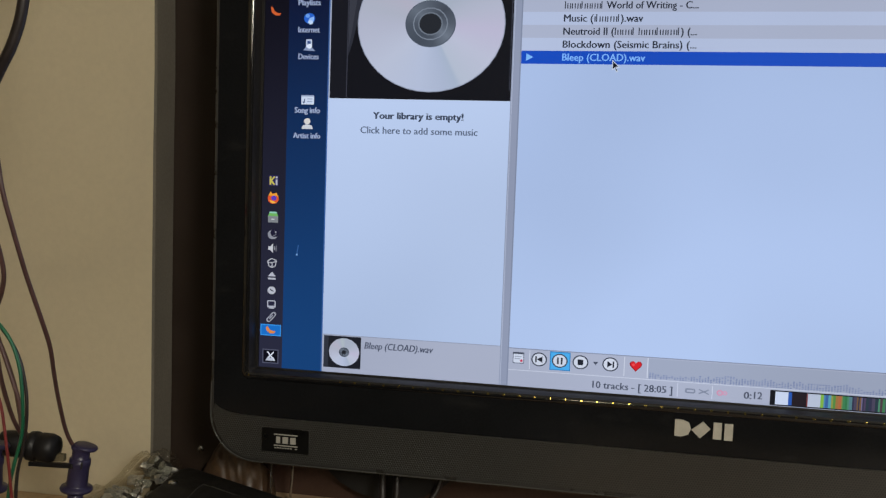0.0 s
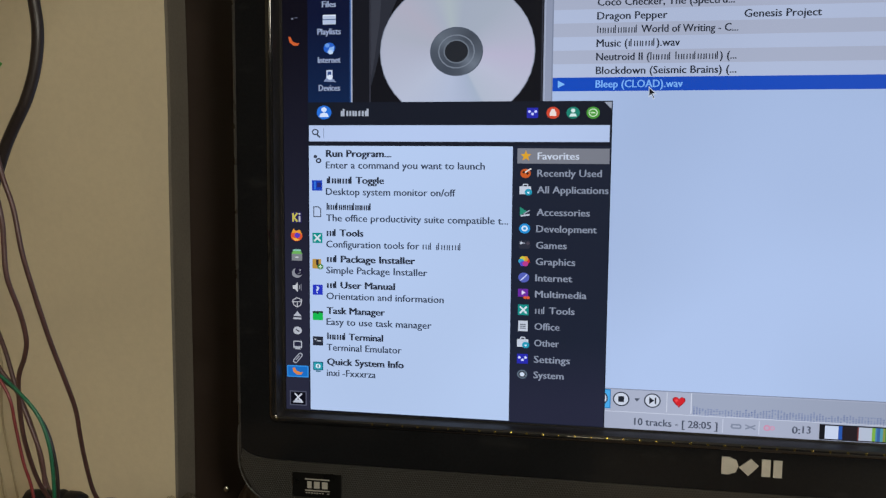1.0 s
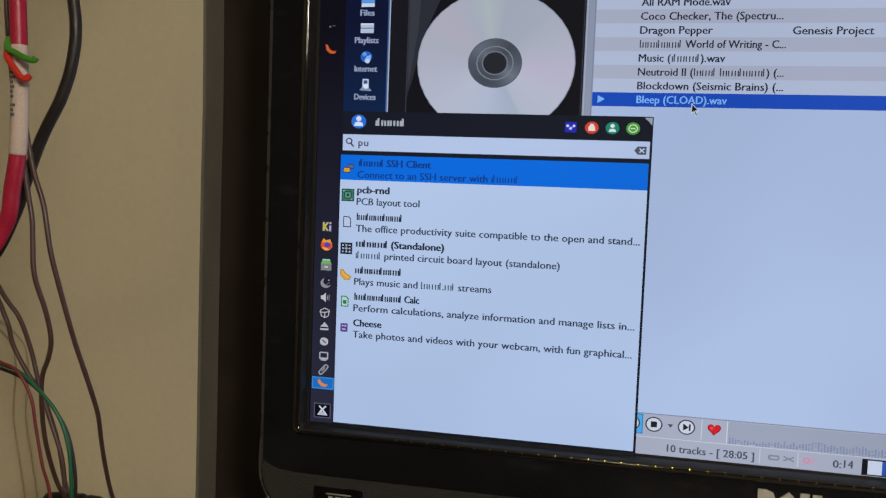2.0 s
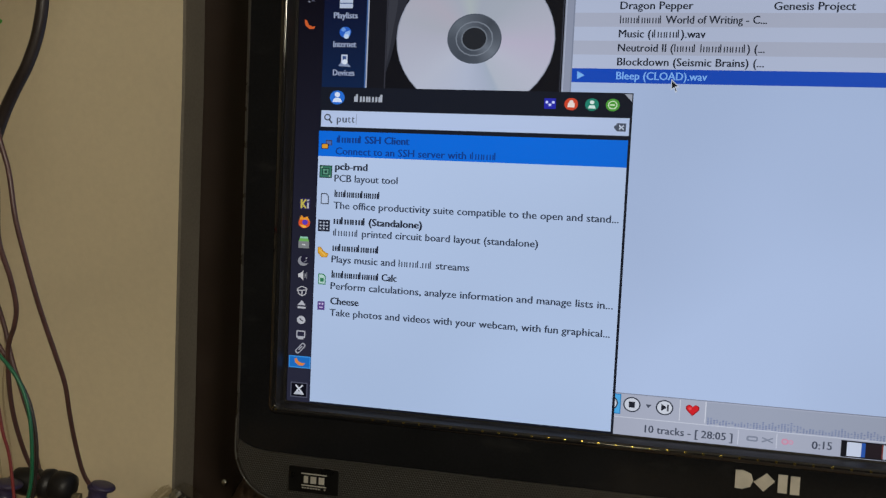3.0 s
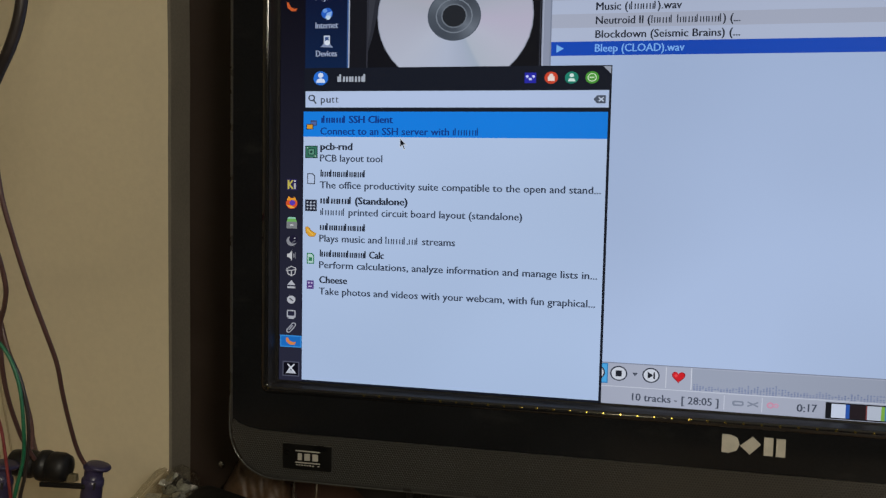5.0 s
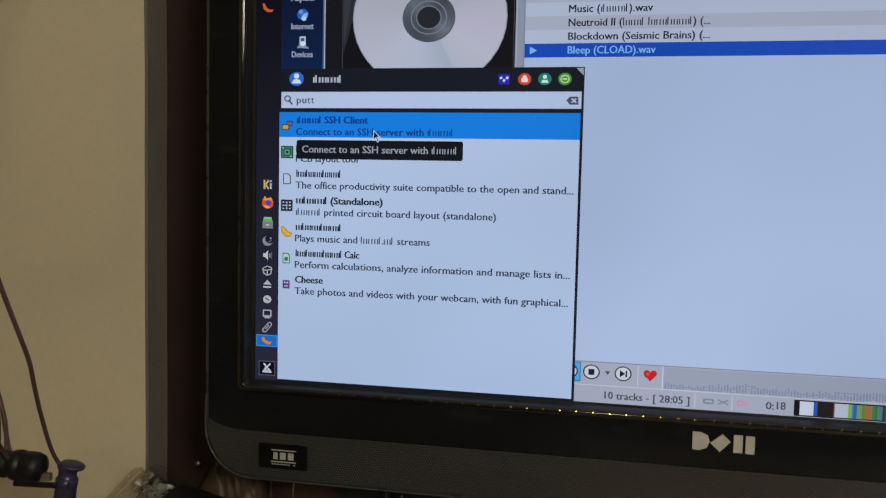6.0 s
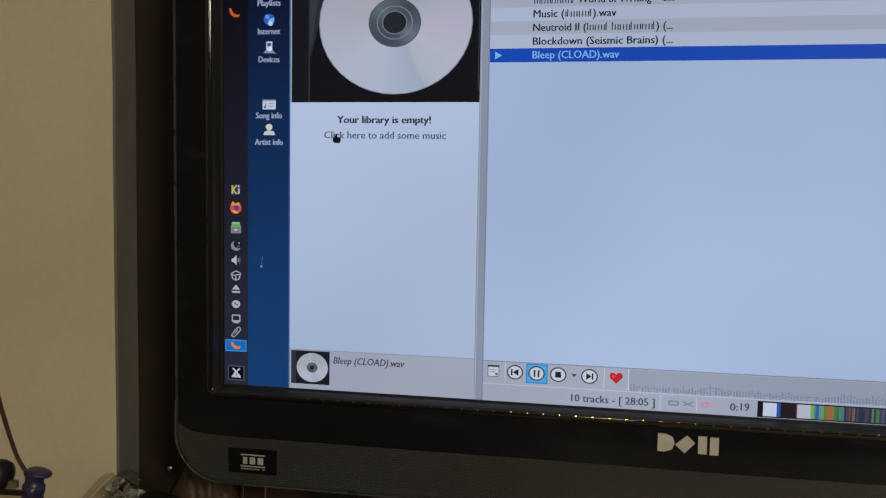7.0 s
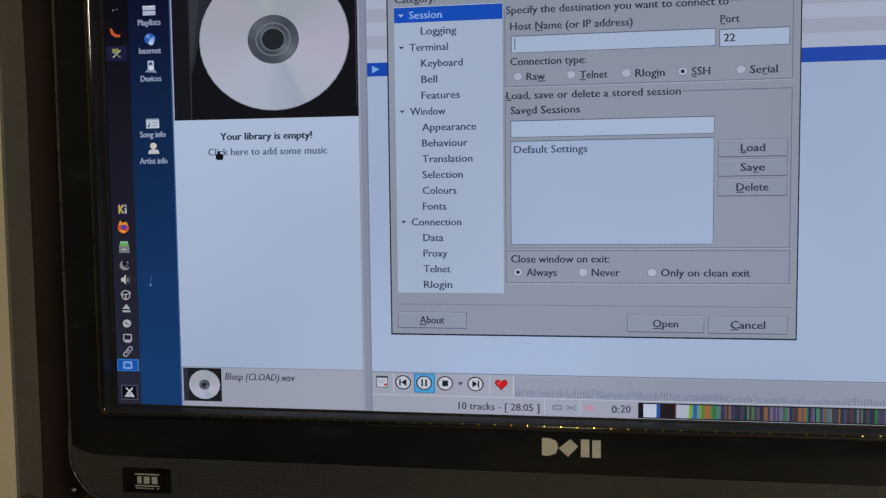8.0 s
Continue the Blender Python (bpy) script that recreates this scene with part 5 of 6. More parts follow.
    for x, nm, w, on, key in ((226.0, "Raw", 9.4, 0, 2), (252.4, "Telnet", 13.6, 0, 0), (279.2, "Rlogin", 14.2, 0, 4), (306.0, "SSH", 8.8, 1, 0), (333.2, "Serial", 12.8, 0, 2)):
        radio(x, 176.8, on)
        line(nm, x + 4.2, 176.7, win, T, w, y=y, key=key)
    line("Load, save or delete a stored session", 220.2, 167.4, win, T, 85, y=y - 0.4, key=0)
    line("Saved Sessions", 222.2, 160.0, win, T, 34.6, y=y, key=3)
    flat("session_field", field(222.2, 146.4, 321.2, 155.0), win, y)
    flat("session_list", field(222.0, 92.4, 321.2, 144.8, "#a9bbdc"), win, y)
    line("Default Settings", 223.8, 140.4, win, "#4d576c", 36.6, y=y - 0.3)

    def button(x0, z0, x1, z1, nm, w):
        flat("button", [("r", x0, z0, x1, z1, "#5f677c"), ("r", x0 + 0.3, z0 + 0.5, x1 - 0.3, z1 - 0.2, "#a3abc0"), ("r", x0 + 0.6, z0 + 0.6, x1 - 0.5, z1 - 0.7, "#959db2")], win, y)
        line(nm, (x0 + x1) / 2, (z0 + z1) / 2 + 0.2, win, T, w, y=y - 0.4, centre=True, key=2 if nm == "Save" else 0)
    button(323.0, 134.8, 355.2, 143.4, "Load", 11.4)
    button(323.0, 125.4, 355.2, 134.0, "Save", 11.4)
    button(323.0, 115.8, 355.2, 124.4, "Delete", 15.0)
    line("Close window on exit:", 222.0, 85.2, win, T, 49.4, y=y)
    for x, nm, w, on in ((225.6, "Always", 15.4, 1), (258.2, "Never", 14.0, 0), (292.0, "Only on clean exit", 42.6, 0)):
        radio(x, 78.4, on)
        line(nm, x + 4.2, 78.4, win, T, w, y=y)
    flat("rule", [("r", 161.4, 61.4, 358.6, 61.8, "#7d8499")], win, y)
    button(163.0, 49.0, 199.2, 57.6, "About", 13.0)
    button(280.0, 48.4, 317.2, 57.2, "Open", 12.4)
    button(319.2, 48.2, 356.4, 57.0, "Cancel", 16.4)
    return win


dialog = dialog_window()
new_task = flat("new_task_button", [("r", 3.9, 22.8, 16.4, 29.4, "#2f78d0"), ("r", 4.5, 23.4, 15.8, 28.8, "#1c55b4"), ("rr", 7.4, 24.0, 12.9, 28.2, 0.6, "#7fa8e6"), ("rr", 8.4, 25.0, 11.9, 27.2, 0.4, "#2f66c4")], monitor, -0.7, "blue task button with a pale window")
tray_task = flat("tray_icon", [("r", 4.2, 192.0, 16.0, 200.0, "#1d1f42"), ("r", 7.6, 196.4, 11.4, 198.6, "#8f8f4a"), ("l", 8.0, 194.0, 12.6, 197.8, 0.7, "#b9b9a0"), ("l", 8.0, 197.0, 12.4, 193.8, 0.6, "#8f8f70")], monitor, -0.7, "tiny yellow and grey picture")

# ---- display: pointers ----
pointer = flat("arrow_pointer", [("p", [(0, 0), (0, -5.6), (1.3, -4.4), (2.2, -6.6), (3.2, -6.2), (2.3, -4.1), (4.1, -4.0)], "#c6cfde"), ("p", [(0.35, -0.9), (0.35, -4.7), (1.45, -3.8), (2.4, -6.0), (2.75, -5.85), (1.75, -3.6), (3.1, -3.5)], "#10131a")], monitor, 0, "small black arrow pointer")
hand_pointer = flat("link_pointer", [("rr", -0.4, -2.4, 0.7, -0.2, 0.4, "#0d1016"), ("rr", -1.6, -4.6, 2.6, -1.9, 0.7, "#0d1016"), ("r", -0.8, -5.0, 2.2, -4.4, "#0d1016")], monitor, 0, "small black link pointer")

# ---- leads, clips and clutter beside the monitor ----


def mm(*pts):
    return [(x * K, y * K, z * K) for x, y, z in pts]


def lead(pts, r, mat, label, category="lead", name="test_lead"):
    return tagged(tube(name, mm(*pts), r, mat), label, category, group="leads hanging by the wall")


lead([(-150, 17.6, 320), (-92, -110, 262), (-66, -146, 215), (-64, -147, 178), (-58.4, -146, 140), (-53.8, -145, 122.9), (-50.6, -145, 105), (-48.6, -142, 90), (-47.6, -138, 77), (-48.2, -132, 65), (-48.2, -123, 46.5), (-50.6, -114, 33), (-54.6, -105.5, 19), (-60.4, -94, 4), (-66.4, -80, -15), (-68.6, -72, -25), (-65.4, -70, -31)],
     0.0010, BROWNW, "brown rubber test lead running down to a purple clip")
lead([(-165, 17.6, 320), (-100, -110, 262), (-70, -146, 212), (-66.5, -147, 175), (-61.6, -145, 133), (-58.8, -145, 117.3), (-58.4, -145, 108), (-57.6, -145, 95), (-55.6, -141, 80.5), (-56.2, -137, 69), (-60.2, -133, 60.5), (-69.6, -125, 47), (-78, -112, 20), (-84, -96, -6), (-86, -84, -22)],
     0.0010, BROWNW, "brown rubber test lead with a sharp bend")
lead([(-320, 17.6, 170), (-215, -50, 130), (-158, -60, 92), (-140, -60, 70), (-133.7, -58, 60), (-129.5, -55, 43.6), (-124.3, -55, 25), (-117.6, -55, 7), (-109.2, -57.5, -11), (-100.5, -67, -24)], 0.00115, BROWNW, "dark brown lead crossing the other leads")
lead([(-320, 17.6, 150), (-215, -50, 115), (-156, -58, 80), (-142, -58, 59.7), (-139.4, -56, 46), (-132.4, -54, 31.3), (-124.6, -53, 20.5), (-115.6, -53, -2), (-106, -60, -20), (-97, -69, -25)], 0.00115, BROWNW, "dark brown lead bowed against the wall")
lead([(-320, 17.6, 130), (-190, -100, 100), (-90, -155, 74), (-66, -164, 66), (-55, -165, 63.8), (-48, -165, 61.7), (-39.6, -165, 55.4), (-32.0, -165, 47.0), (-27.8, -165, 36), (-26.4, -165, 22), (-27.6, -164, 9), (-31.8, -163, -4), (-35, -162, -16), (-38, -161, -40), (-39, -160, -69.2)], 0.00068, GREENW, "thin green insulated lead hanging loose")
lead([(-320, 17.6, 124), (-190, -98, 94), (-90, -151, 70), (-66, -160, 63), (-54, -161, 60), (-46, -161, 56.5), (-38, -161, 49.5), (-31.4, -161, 40), (-28.2, -161, 28), (-27.6, -161, 16), (-30, -160, 2), (-34, -159, -16), (-36, -156, -69.2)], 0.00066, BLACKW, "thin black insulated lead beside a red one")
lead([(-320, 17.6, 138), (-190, -100, 106), (-90, -156, 77), (-66, -165, 68.6), (-55, -167, 65.5), (-48, -167, 62.8), (-42.0, -167, 54), (-39.6, -167, 42), (-37, -167, 29), (-35, -166, 20), (-33.2, -166, 8), (-31.8, -165, -11.6), (-32, -162, -40), (-32, -158, -69.2)], 0.00058, REDW, "thin red insulated lead hanging loose")
lead([(-44, 17.6, 370), (-46, -70, 310), (-49.4, -128, 246), (-49.4, -135, 222), (-48.8, -135, 205.7), (-47.5, -135, 194.8), (-47.7, -135, 186), (-49.8, -135, 175), (-53.9, -135, 164.2), (-59.0, -135, 155.1), (-63.6, -135, 146.1), (-69.0, -135, 132.5), (-74.6, -135, 117.5), (-88, -133, 98), (-130, -110, 80), (-220, -50, 66), (-320, 17.6, 60)], 0.0023, BLACKW,
     "thick black rubber cable hanging in a bow", "cable", "cable")
# Two thin tubes laid on the wall in place of shadows of the leads.
for dx in (0, 9):
    lead([(-330 + dx, 17.2, 70), (-240 + dx, 17, 52), (-204 + dx, 17, 34), (-196 + dx, 16, 16.9), (-197 + dx, 15.5, -14.7), (-192 + dx, 15.5, -46), (-184 + dx, 15, -91)], 0.0006, SHADOW_LINE, "thin tube standing in for a lead's faint shadow on the wall", "wire", "wire")


def grabber(x, y, z, tilt, label):
    """A spring test clip: cap with a thumb flange, slotted barrel, skirt and a thin nose with a wire hook."""
    root = tagged(new("test_clip"), label, "test clip", group="purple test clips")
    root.matrix_world = pose(x * K, y * K, z * K, 0, tilt, 20)
    bm = bmesh.new()
    lathe(bm, [(0.0030, 0.0004), (0.0050, 0.0002), (0.0052, -0.0012), (0.0044, -0.0020), (0.0043, -0.0060), (0.0050, -0.0066)], k=22)
    lathe(bm, [(0.0034, 0.0008), (0.0056, 0.0006), (0.0061, -0.0002), (0.0056, -0.0011), (0.0034, -0.0013)], axis=(0.16, 0, 1), at=(0.0019, 0, 0), k=22)
    part("cap", bm, PURPLE, root, smooth=True)
    bm = bmesh.new()
    lathe(bm, [(0.0042, -0.0062), (0.0052, -0.0066), (0.0054, -0.0098), (0.0050, -0.0106), (0.0052, -0.0203), (0.0054, -0.0210), (0.0077, -0.0214), (0.0081, -0.0224), (0.0077, -0.0234), (0.0044, -0.0240)], k=22)
    part("barrel", bm, PURPLE, root, smooth=True)
    bm = bmesh.new()
    lathe(bm, [(0.0040, -0.0238), (0.0037, -0.030), (0.0030, -0.0345), (0.0018, -0.037), (0.0013, -0.0405)], k=16)
    part("nose", bm, PURPLE, root, smooth=True)
    bm = bmesh.new()
    box(bm, 0.0016, -0.0056, -0.0104, 0.0026, -0.0046, -0.0070, 0.0002)
    box(bm, -0.0030, -0.0054, -0.0100, -0.0022, -0.0042, -0.0086, 0.0002)
    part("slot", bm, MATTE, root)
    tube("hook", [(0, 0, -0.0402), (0.0002, 0, -0.0416), (0.0010, 0, -0.0420), (0.0014, 0, -0.0408)], 0.0004, CHROME, root)
    return root


grabber(-63.4, -70, -27.6, 7, "purple spring test clip with a thumb flange")
grabber(-97.5, -92, -23, 3, "purple spring test clip beside a black plug")


def black_plug():
    root = tagged(new("plug"), "black rubber cable plug with a ribbed grip and metal tip", "plug")
    root.matrix_world = pose(-0.0985, -0.078, -0.0268, 0, 0, 6)
    bm = bmesh.new()
    lathe(bm, [(0.0044, -0.005), (0.0060, -0.004), (0.0066, 0.0), (0.0068, 0.0065), (0.0058, 0.0080), (0.0057, 0.0092), (0.0073, 0.0106), (0.0076, 0.0128), (0.0074, 0.0142), (0.0064, 0.0150), (0.0064, 0.0158),
               (0.0073, 0.0168), (0.0073, 0.0215), (0.0062, 0.0245), (0.0030, 0.0256)], axis=(1, 0, -0.06), k=28)
    part("body", bm, PLUGM, root, smooth=True)
    bm = bmesh.new()
    box(bm, 0.0235, -0.0016, -0.0078, 0.0290, 0.0016, -0.0040, 0.0004)
    part("tip", bm, BRASS, root, "dull metal tip")
    bm = bmesh.new()
    box(bm, 0.010, -0.0014, -0.0112, 0.0340, 0.0014, -0.0088, 0.0005)
    part("strain_bar", bm, PLUGM, root)
    tube("cable_tail", [(-0.004, 0, 0.0), (-0.010, 0.003, -0.004), (-0.015, 0.008, -0.02), (-0.015, 0.010, -0.0620)], 0.0028, BLACKW, root)


black_plug()


def wrapped_rod():
    """A crimson sleeve with a pale label and two twisted ties, hung from the wall."""
    root = tagged(new("sleeved_cable"), "crimson sleeved cable with a pale label wrapped round it", "cable")
    x, y = -57.2, -155.0
    tube("sleeve", mm((x - 4, 17.6, 350), (x - 3, -90, 300), (x - 1.6, y, 240), (x - 0.6, y, 214), (x, y, 197), (x + 0.6, y, 180), (x + 1.0, y, 160), (x + 0.2, y, 143), (x - 2.0, y, 130), (x - 6, y + 1, 115), (x - 24, y + 6, 100), (x - 110, -95, 88), (x - 260, 17.6, 80)), 0.0030, REDSL, root, k=18)
    tube("label", mm((x + 0.55, y, 181.8), (x + 0.9, y, 168), (x + 0.8, y, 154), (x + 0.1, y, 141.4)), 0.00315, LABEL, root, k=18)
    rng = random.Random(8)
    for i in range(9):
        bm = bmesh.new()
        z = 171 - i * 1.75 - (1.4 if i > 5 else 0)
        w = 0.8 + 1.0 * rng.random()
        box(bm, (x - 0.4) * K, (y - 3.5) * K, z * K, (x - 0.4 + w) * K, (y - 3.0) * K, (z + 1.0) * K)
        part("print_bar", bm, INK, root)
    tube("tie", mm((x - 3, y - 1, 184), (x - 0.6, y - 4.6, 180), (x + 2.8, y - 5.2, 178.4), (x + 7.2, y - 5.4, 176.4), (x + 10.4, y - 5, 175.6), (x + 11.4, y - 4.8, 176.6)), 0.0012, TIEG, root)
    tube("tie", mm((x - 3, y - 1, 181), (x - 0.8, y - 4.6, 177.2), (x + 2.4, y - 5.6, 173.4), (x + 5.4, y - 5.6, 169.8), (x + 7.4, y - 5.2, 168.8), (x + 9.0, y - 5, 170.0)), 0.0012, TIER, root)


wrapped_rod()


def plastic_bag():
    """A long clear bag lying against the case: a thin creased film over flat scraps, with a welded edge strip."""
    root = tagged(new("plastic_bag"), "clear plastic bag of small parts, crumpled, on the desk", "bag")
    far, near = Vector((-0.0530, 0.0135, 0)), Vector((-0.0620, -0.105, 0))
    along = (near - far).normalized()
    out = Vector((-along.y, along.x, 0))
    if out.x > 0:
        out = -out
    width, high = 0.032, 0.043
    n, m = 60, 18

    def at(a, b, lift=1.0):
        """a runs along the bag, b across it from the case to the outer edge."""
        p = far.lerp(near, a) + out * (width * (b - 0.10) + 0.004 * noise.noise(Vector((a * 5, 2.0, 0))))
        fold = 0.0034 * abs(noise.noise(Vector((a * 26 + 2 * b, b * 2.0, 0.3)))) + 0.0016 * noise.noise(Vector((a * 60, b * 5, 1.1)))
        round_end = min(1, 7 * a + 0.75, 7 * (1 - a) + 0.1) * (1 - 0.30 * a)
        h = high * round_end * (0.20 + 0.80 * math.sin(math.pi * min(1, 0.28 + 0.72 * b)) ** 0.7) * (0.85 + 0.25 * noise.noise(Vector((a * 4, 0.5, 0))))
        return Vector((p.x, p.y, max(DESK_Z + 0.0006, DESK_Z + lift * (h + fold * (1 - b * 0.6)))))
    bm = bmesh.new()
    grid = [[bm.verts.new(at(i / n, j / m)) for j in range(m + 1)] for i in range(n + 1)]
    for i in range(n):
        for j in range(m):
            bm.faces.new((grid[i][j], grid[i + 1][j], grid[i + 1][j + 1], grid[i][j + 1]))
    part("film", bm, FILM, root, smooth=True)
    bm = bmesh.new()
    rim = [at(0.02 + 0.50 * i / 20, 0.60 + 0.03 * math.sin(i)) + Vector((0, 0, 0.0012)) for i in range(21)]
    for p, q in zip(rim, rim[1:]):
        u = out * 0.0026 + Vector((0, 0, 0.0022))
        bm.faces.new([bm.verts.new(c) for c in (p, q, q + u, p + u)])
    bmesh.ops.remove_doubles(bm, verts=bm.verts[:], dist=0.00001)
    bmesh.ops.solidify(bm, geom=bm.faces[:], thickness=0.0003)
    part("edge_strip", bm, FILM, root, "stiff welded edge of the bag")
    rng = random.Random(12)
    kinds = (FOIL, SCRAP, FOIL, MATTE, SCRAP)
    for i in range(105):
        bm = bmesh.new()
        w = 0.0024 + 0.0044 * rng.random()
        a, b = 0.80 * rng.random(), 0.06 + 0.52 * rng.random()
        c = at(a, b, 0.55 + 0.36 * rng.random())
        mt = pose(c.x, c.y, max(c.z, DESK_Z + 0.004), rng.uniform(20, 80), rng.uniform(-30, 30), rng.uniform(-60, 40))
        pts = [Vector((w * math.cos(t) * rng.uniform(0.6, 1.3), w * math.sin(t) * rng.uniform(0.3, 0.7), 0.0010 * rng.uniform(-1, 1))) for t in [2 * math.pi * j / 8 for j in range(8)]]
        top = [bm.verts.new(mt @ p) for p in pts]
        bot = [bm.verts.new(mt @ (p + Vector((0, 0, 0.0006)))) for p in pts]
        bm.faces.new(top)
        bm.faces.new(bot[::-1])
        for j in range(8):
            bm.faces.new((top[j], top[(j + 1) % 8], bot[(j + 1) % 8], bot[j]))
        part("piece", bm, kinds[i % 5], root)


plastic_bag()


def equipment_case():
    root = tagged(new("equipment_case"), "flat black equipment case with rounded corners and rivets", "case")
    root.matrix_world = pose(-0.0493, 0.0134, DESK_Z, 0, 0, -24)
    h = 0.030
    bm = bmesh.new()
    rr = lambda d, r: [(x, z) for x, z in round_rect(d, -0.15 + d, 0.24 - d, -d, r)]
    rows = [[(x - 0.525 * y, y, zz) for x, y in rr(d, r)] for d, r, zz in ((0.0, 0.012, 0.0), (0.0, 0.012, h - 0.006), (0.0008, 0.0112, h - 0.0026), (0.0026, 0.0094, h - 0.0006), (0.005, 0.007, h))]
    loops(bm, rows, close_last=True)
    part("shell", bm, CASEM, root, smooth=True)
    tube("seam", [(0.0590, -0.0560, h - 0.0002), (0.0480, -0.0360, h - 0.0002), (0.0395, -0.0205, h - 0.0002), (0.0430, -0.0172, h - 0.0002), (0.080, -0.0172, h - 0.0002), (0.140, -0.0172, h - 0.0002)], 0.0004, RIM, root)
    for x, y in ((0.0234, -0.0267), (0.0427, -0.0576)):
        bm = bmesh.new()
        lathe(bm, [(0.0030, h - 0.0006), (0.0026, h + 0.0007), (0.0012, h + 0.0014), (0.0, h + 0.0015)], at=(x, y, 0), k=14)
        part("rivet", bm, CHROME, root, smooth=True)


equipment_case()


def film_packet():
    """A folded packet: two creased sheets meeting in a ridge, leaning under the monitor."""
    bm = bmesh.new()
    n, m = 40, 24
    rows = []
    for j in range(m + 1):
        b = j / m
        row = []
        for i in range(n + 1):
            a = i / n
            x = -0.046 + 0.042 * a + 0.004 * noise.noise(Vector((3 * b, 1.3, 0)))
            fold = 1 - abs(2 * b - 1) ** 1.4
            top = 0.037 * (0.55 + 0.45 * math.sin(1.0 + 1.9 * a)) * (0.35 + 0.65 * min(1, 3 * a + 0.2))
            crease = 0.0020 * abs(noise.noise(Vector((a * 5 + 2 * b, b * 4, 0.7)))) + 0.0008 * noise.noise(Vector((a * 9, b * 9, 4.0)))
            row.append(bm.verts.new((x, 0.018 + 0.034 * b - 0.9 * crease, max(DESK_Z + 0.0006, DESK_Z + top * fold + crease))))
        rows.append(row)
    for j in range(m):
        for i in range(n):
            bm.faces.new((rows[j][i], rows[j][i + 1], rows[j + 1][i + 1], rows[j + 1][i]))
    base = [r[0] for r in rows] + [v for v in rows[-1][1:]] + [r[-1] for r in rows[-2::-1]] + [v for v in rows[0][-2:0:-1]]
    low = [bm.verts.new((v.co.x, v.co.y, DESK_Z + 0.0002)) for v in base]
    for k in range(len(base)):
        bm.faces.new((base[k], base[k - 1], low[k - 1], low[k]))
    bmesh.ops.recalc_face_normals(bm, faces=bm.faces[:])
    tagged(part("film_packet", bm, PACKET, smooth=True), "crumpled amber plastic packet under the monitor", "packet")


film_packet()


def screw():
    """A round chrome head added low on the upright to give a small sparkle."""
    bm = bmesh.new()
    lathe(bm, [(0.0012, -0.004), (0.0012, 0.0), (0.0024, 0.0002), (0.0021, 0.0010), (0.0012, 0.0016), (0.0, 0.0017)], axis=(0, -1, 0), at=(-0.0515, 0.0399, -0.062), k=16)
    tagged(part("screw", bm, CHROME, smooth=True), "round chrome stud added for a sparkle on the dark upright", "screw")


screw()


for pts, r, mat, lb in (([(-1.5, 35, -50), (-1.0, 34, -66), (-0.6, 33, -91.4)], 0.0008, CHROME, "thin bright wire standing under the monitor"), ([(11.4, 40, -50), (10.9, 40, -70), (8.6, 42, -91.4)], 0.0009, CHROME, "thin bright wire standing under the monitor"),
                        ([(70, 40, -52), (72, 30, -72), (75, 24, -90.6), (84, 10, -90.6)], 0.0022, BLACKW, "black cable dropping from the monitor"), ([(78, 42, -52), (80, 34, -72), (82, 28, -90.6), (96, 14, -90.6)], 0.0022, BLACKW, "black cable dropping from the monitor"),
                        ([(108, 50, -52), (104, 42, -74), (92, 32, -90.6), (88, 20, -90.6)], 0.002, BLACKW, "black cable dropping from the monitor")):
    tagged(tube("thin_wire" if mat is CHROME else "cable", mm(*pts), r, mat), lb, "wire" if mat is CHROME else "cable")


# ---- what moves on the display ----
STEP = 1 / 30


def shown(ob, spans, depth):
    """Windows wait behind the desktop layer (depth in mm) and come to the front while they are open."""
    back, front = pose(0, depth * K, 0), pose(0, 0, 0)
    rows = [(0.0, front if spans[0][0] <= 0 else back)]
    for a, b in spans:
        if a > 0:
            rows += [(a - STEP, back), (a, front)]
        if b < 8:
            rows += [(b - STEP, front), (b, back)]
    rows.append((8.0, rows[-1][1]))
    walk(ob, rows)


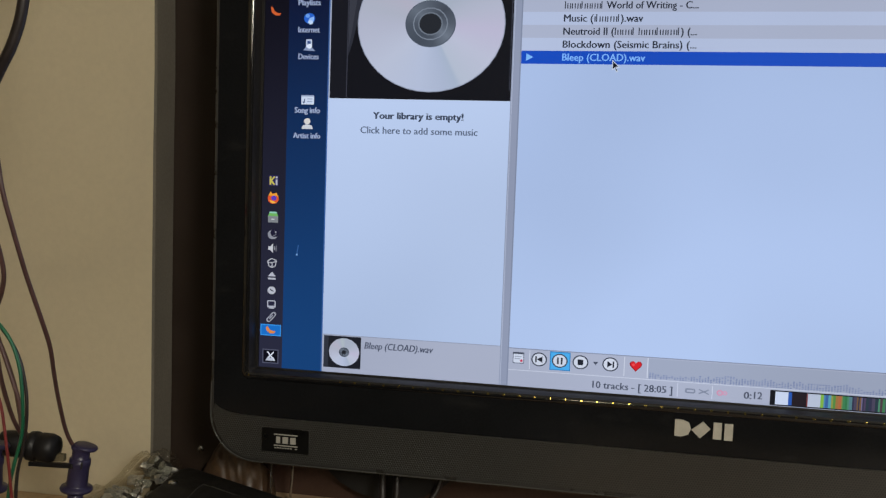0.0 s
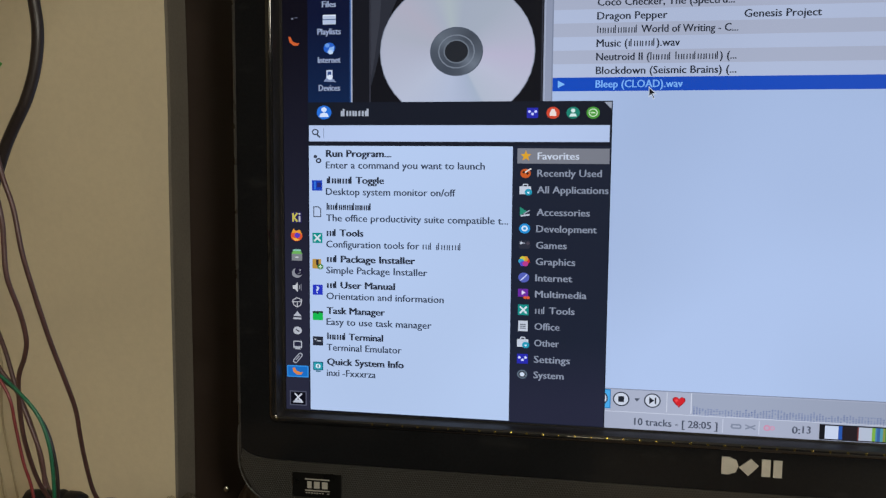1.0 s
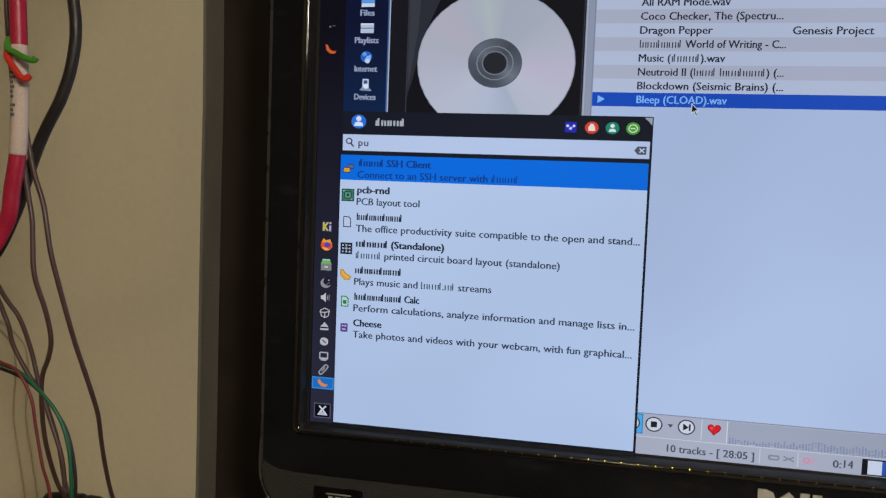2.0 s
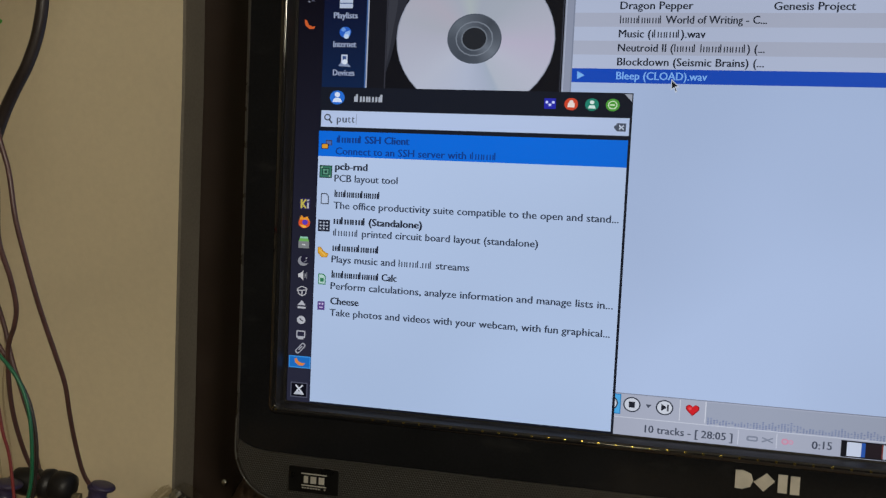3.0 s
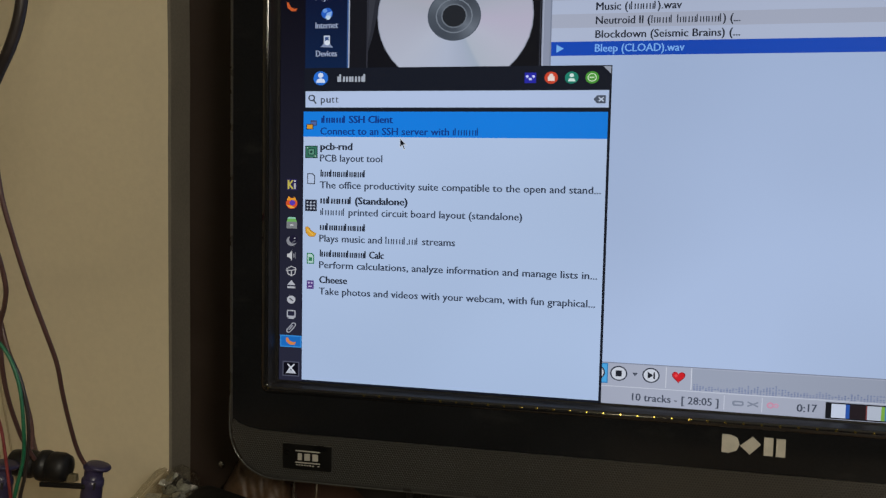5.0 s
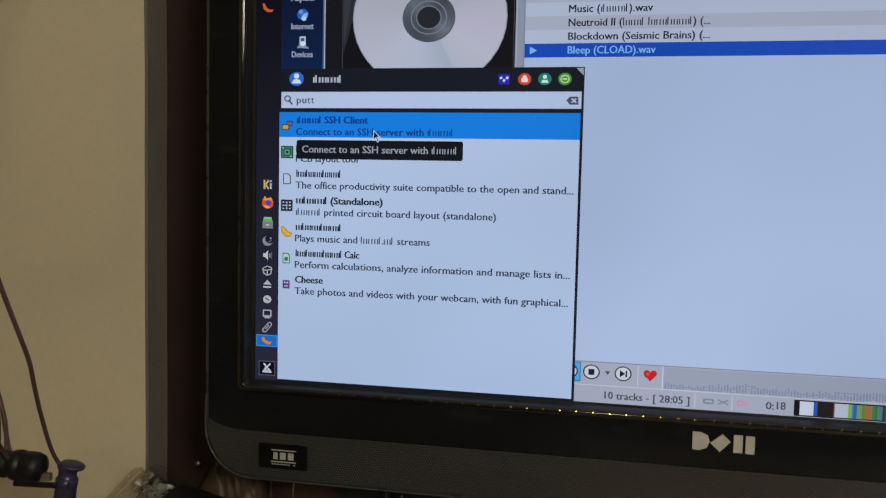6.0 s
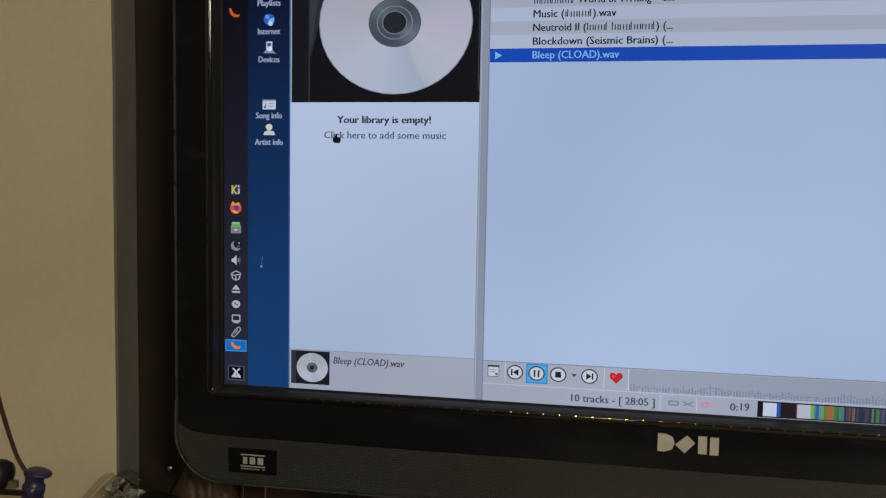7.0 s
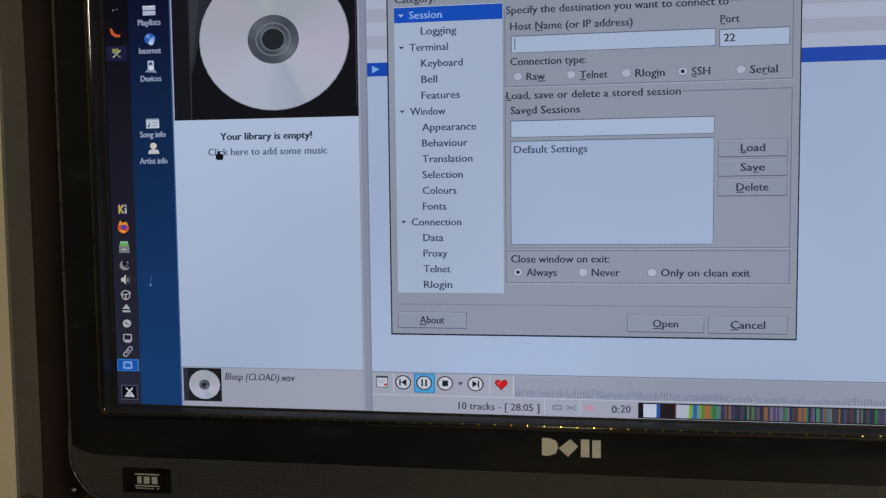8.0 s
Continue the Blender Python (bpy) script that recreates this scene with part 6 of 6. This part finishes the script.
def motions():
    shown(menu, [(0.0667, 6.7667)], 9)
    shown(favourites, [(0.0667, 1.6)], 12)
    shown(first_results, [(1.6, 2.0)], 16)
    shown(results, [(2.0, 6.7667)], 20)
    shown(hover, [(4.6667, 6.7667)], 10)
    shown(second_hover, [(4.2, 4.5333)], 10.5)
    shown(end_caret, [(2.3333, 4.7)], 7.2)
    shown(clear_mark, [(1.4333, 6.7667)], 8)
    for ob, t in zip(typed, (1.4333, 1.8667, 2.1, 2.3333)):
        shown(ob, [(t, 6.7667)], 7.5)
    shown(caret, [(0.0667, 1.4333)], 7.2)
    shown(tooltip, [(5.8, 6.5667)], 11)
    shown(outline, [(7.4667, 7.7667)], 5)
    shown(dialog, [(7.7667, 9)], 7)
    shown(new_task, [(7.4667, 9)], 4)
    shown(tray_task, [(7.4667, 9)], 4)
    D = -0.0046
    a, b, c = pose(0.1962, D, 0.1812), pose(0.0715, D, 0.1378), pose(0.0706, D, 0.1420)
    walk(pointer, [(0.0, a), (4.1333, a), (4.2, pose(0.168, D, 0.1265)), (4.5, pose(0.120, D, 0.131)), (4.7, pose(0.092, D, 0.136)), (5.0, b), (5.3, b), (5.4, c), (6.7333, c), (6.7667, pose(0.0706, 0.009, 0.142)), (8.0, pose(0.0706, 0.009, 0.142))])
    walk(hand_pointer, [(0.0, pose(0.0682, 0.012, 0.1427)), (6.7333, pose(0.0682, 0.012, 0.1427)), (6.7667, pose(0.0682, D, 0.1427)), (8.0, pose(0.0682, D, 0.1427))])
    rng = random.Random(21)
    for ob in SPECTRUM:
        walk(ob, [(i * 0.2, pose(0, 0, -0.0012 + 0.0016 * rng.random())) for i in range(41)])
    rows, ticks = [(0.0, 0)], (0.6667, 1.6667, 2.6667, 3.6667, 4.6667, 5.6667, 6.6667, 7.6667)
    for i, t in enumerate(ticks):
        rows += [(t - STEP, i), (t, i + 1)]
    rows.append((8.0, 8))
    walk(units, [(t, pose(0, 0, 0.006 * i)) for t, i in rows])
    walk(tens, [(0.0, pose(0, 0, 0)), (7.6333, pose(0, 0, 0)), (7.6667, pose(0, 0, 0.006)), (8.0, pose(0, 0, 0.006))])


motions()
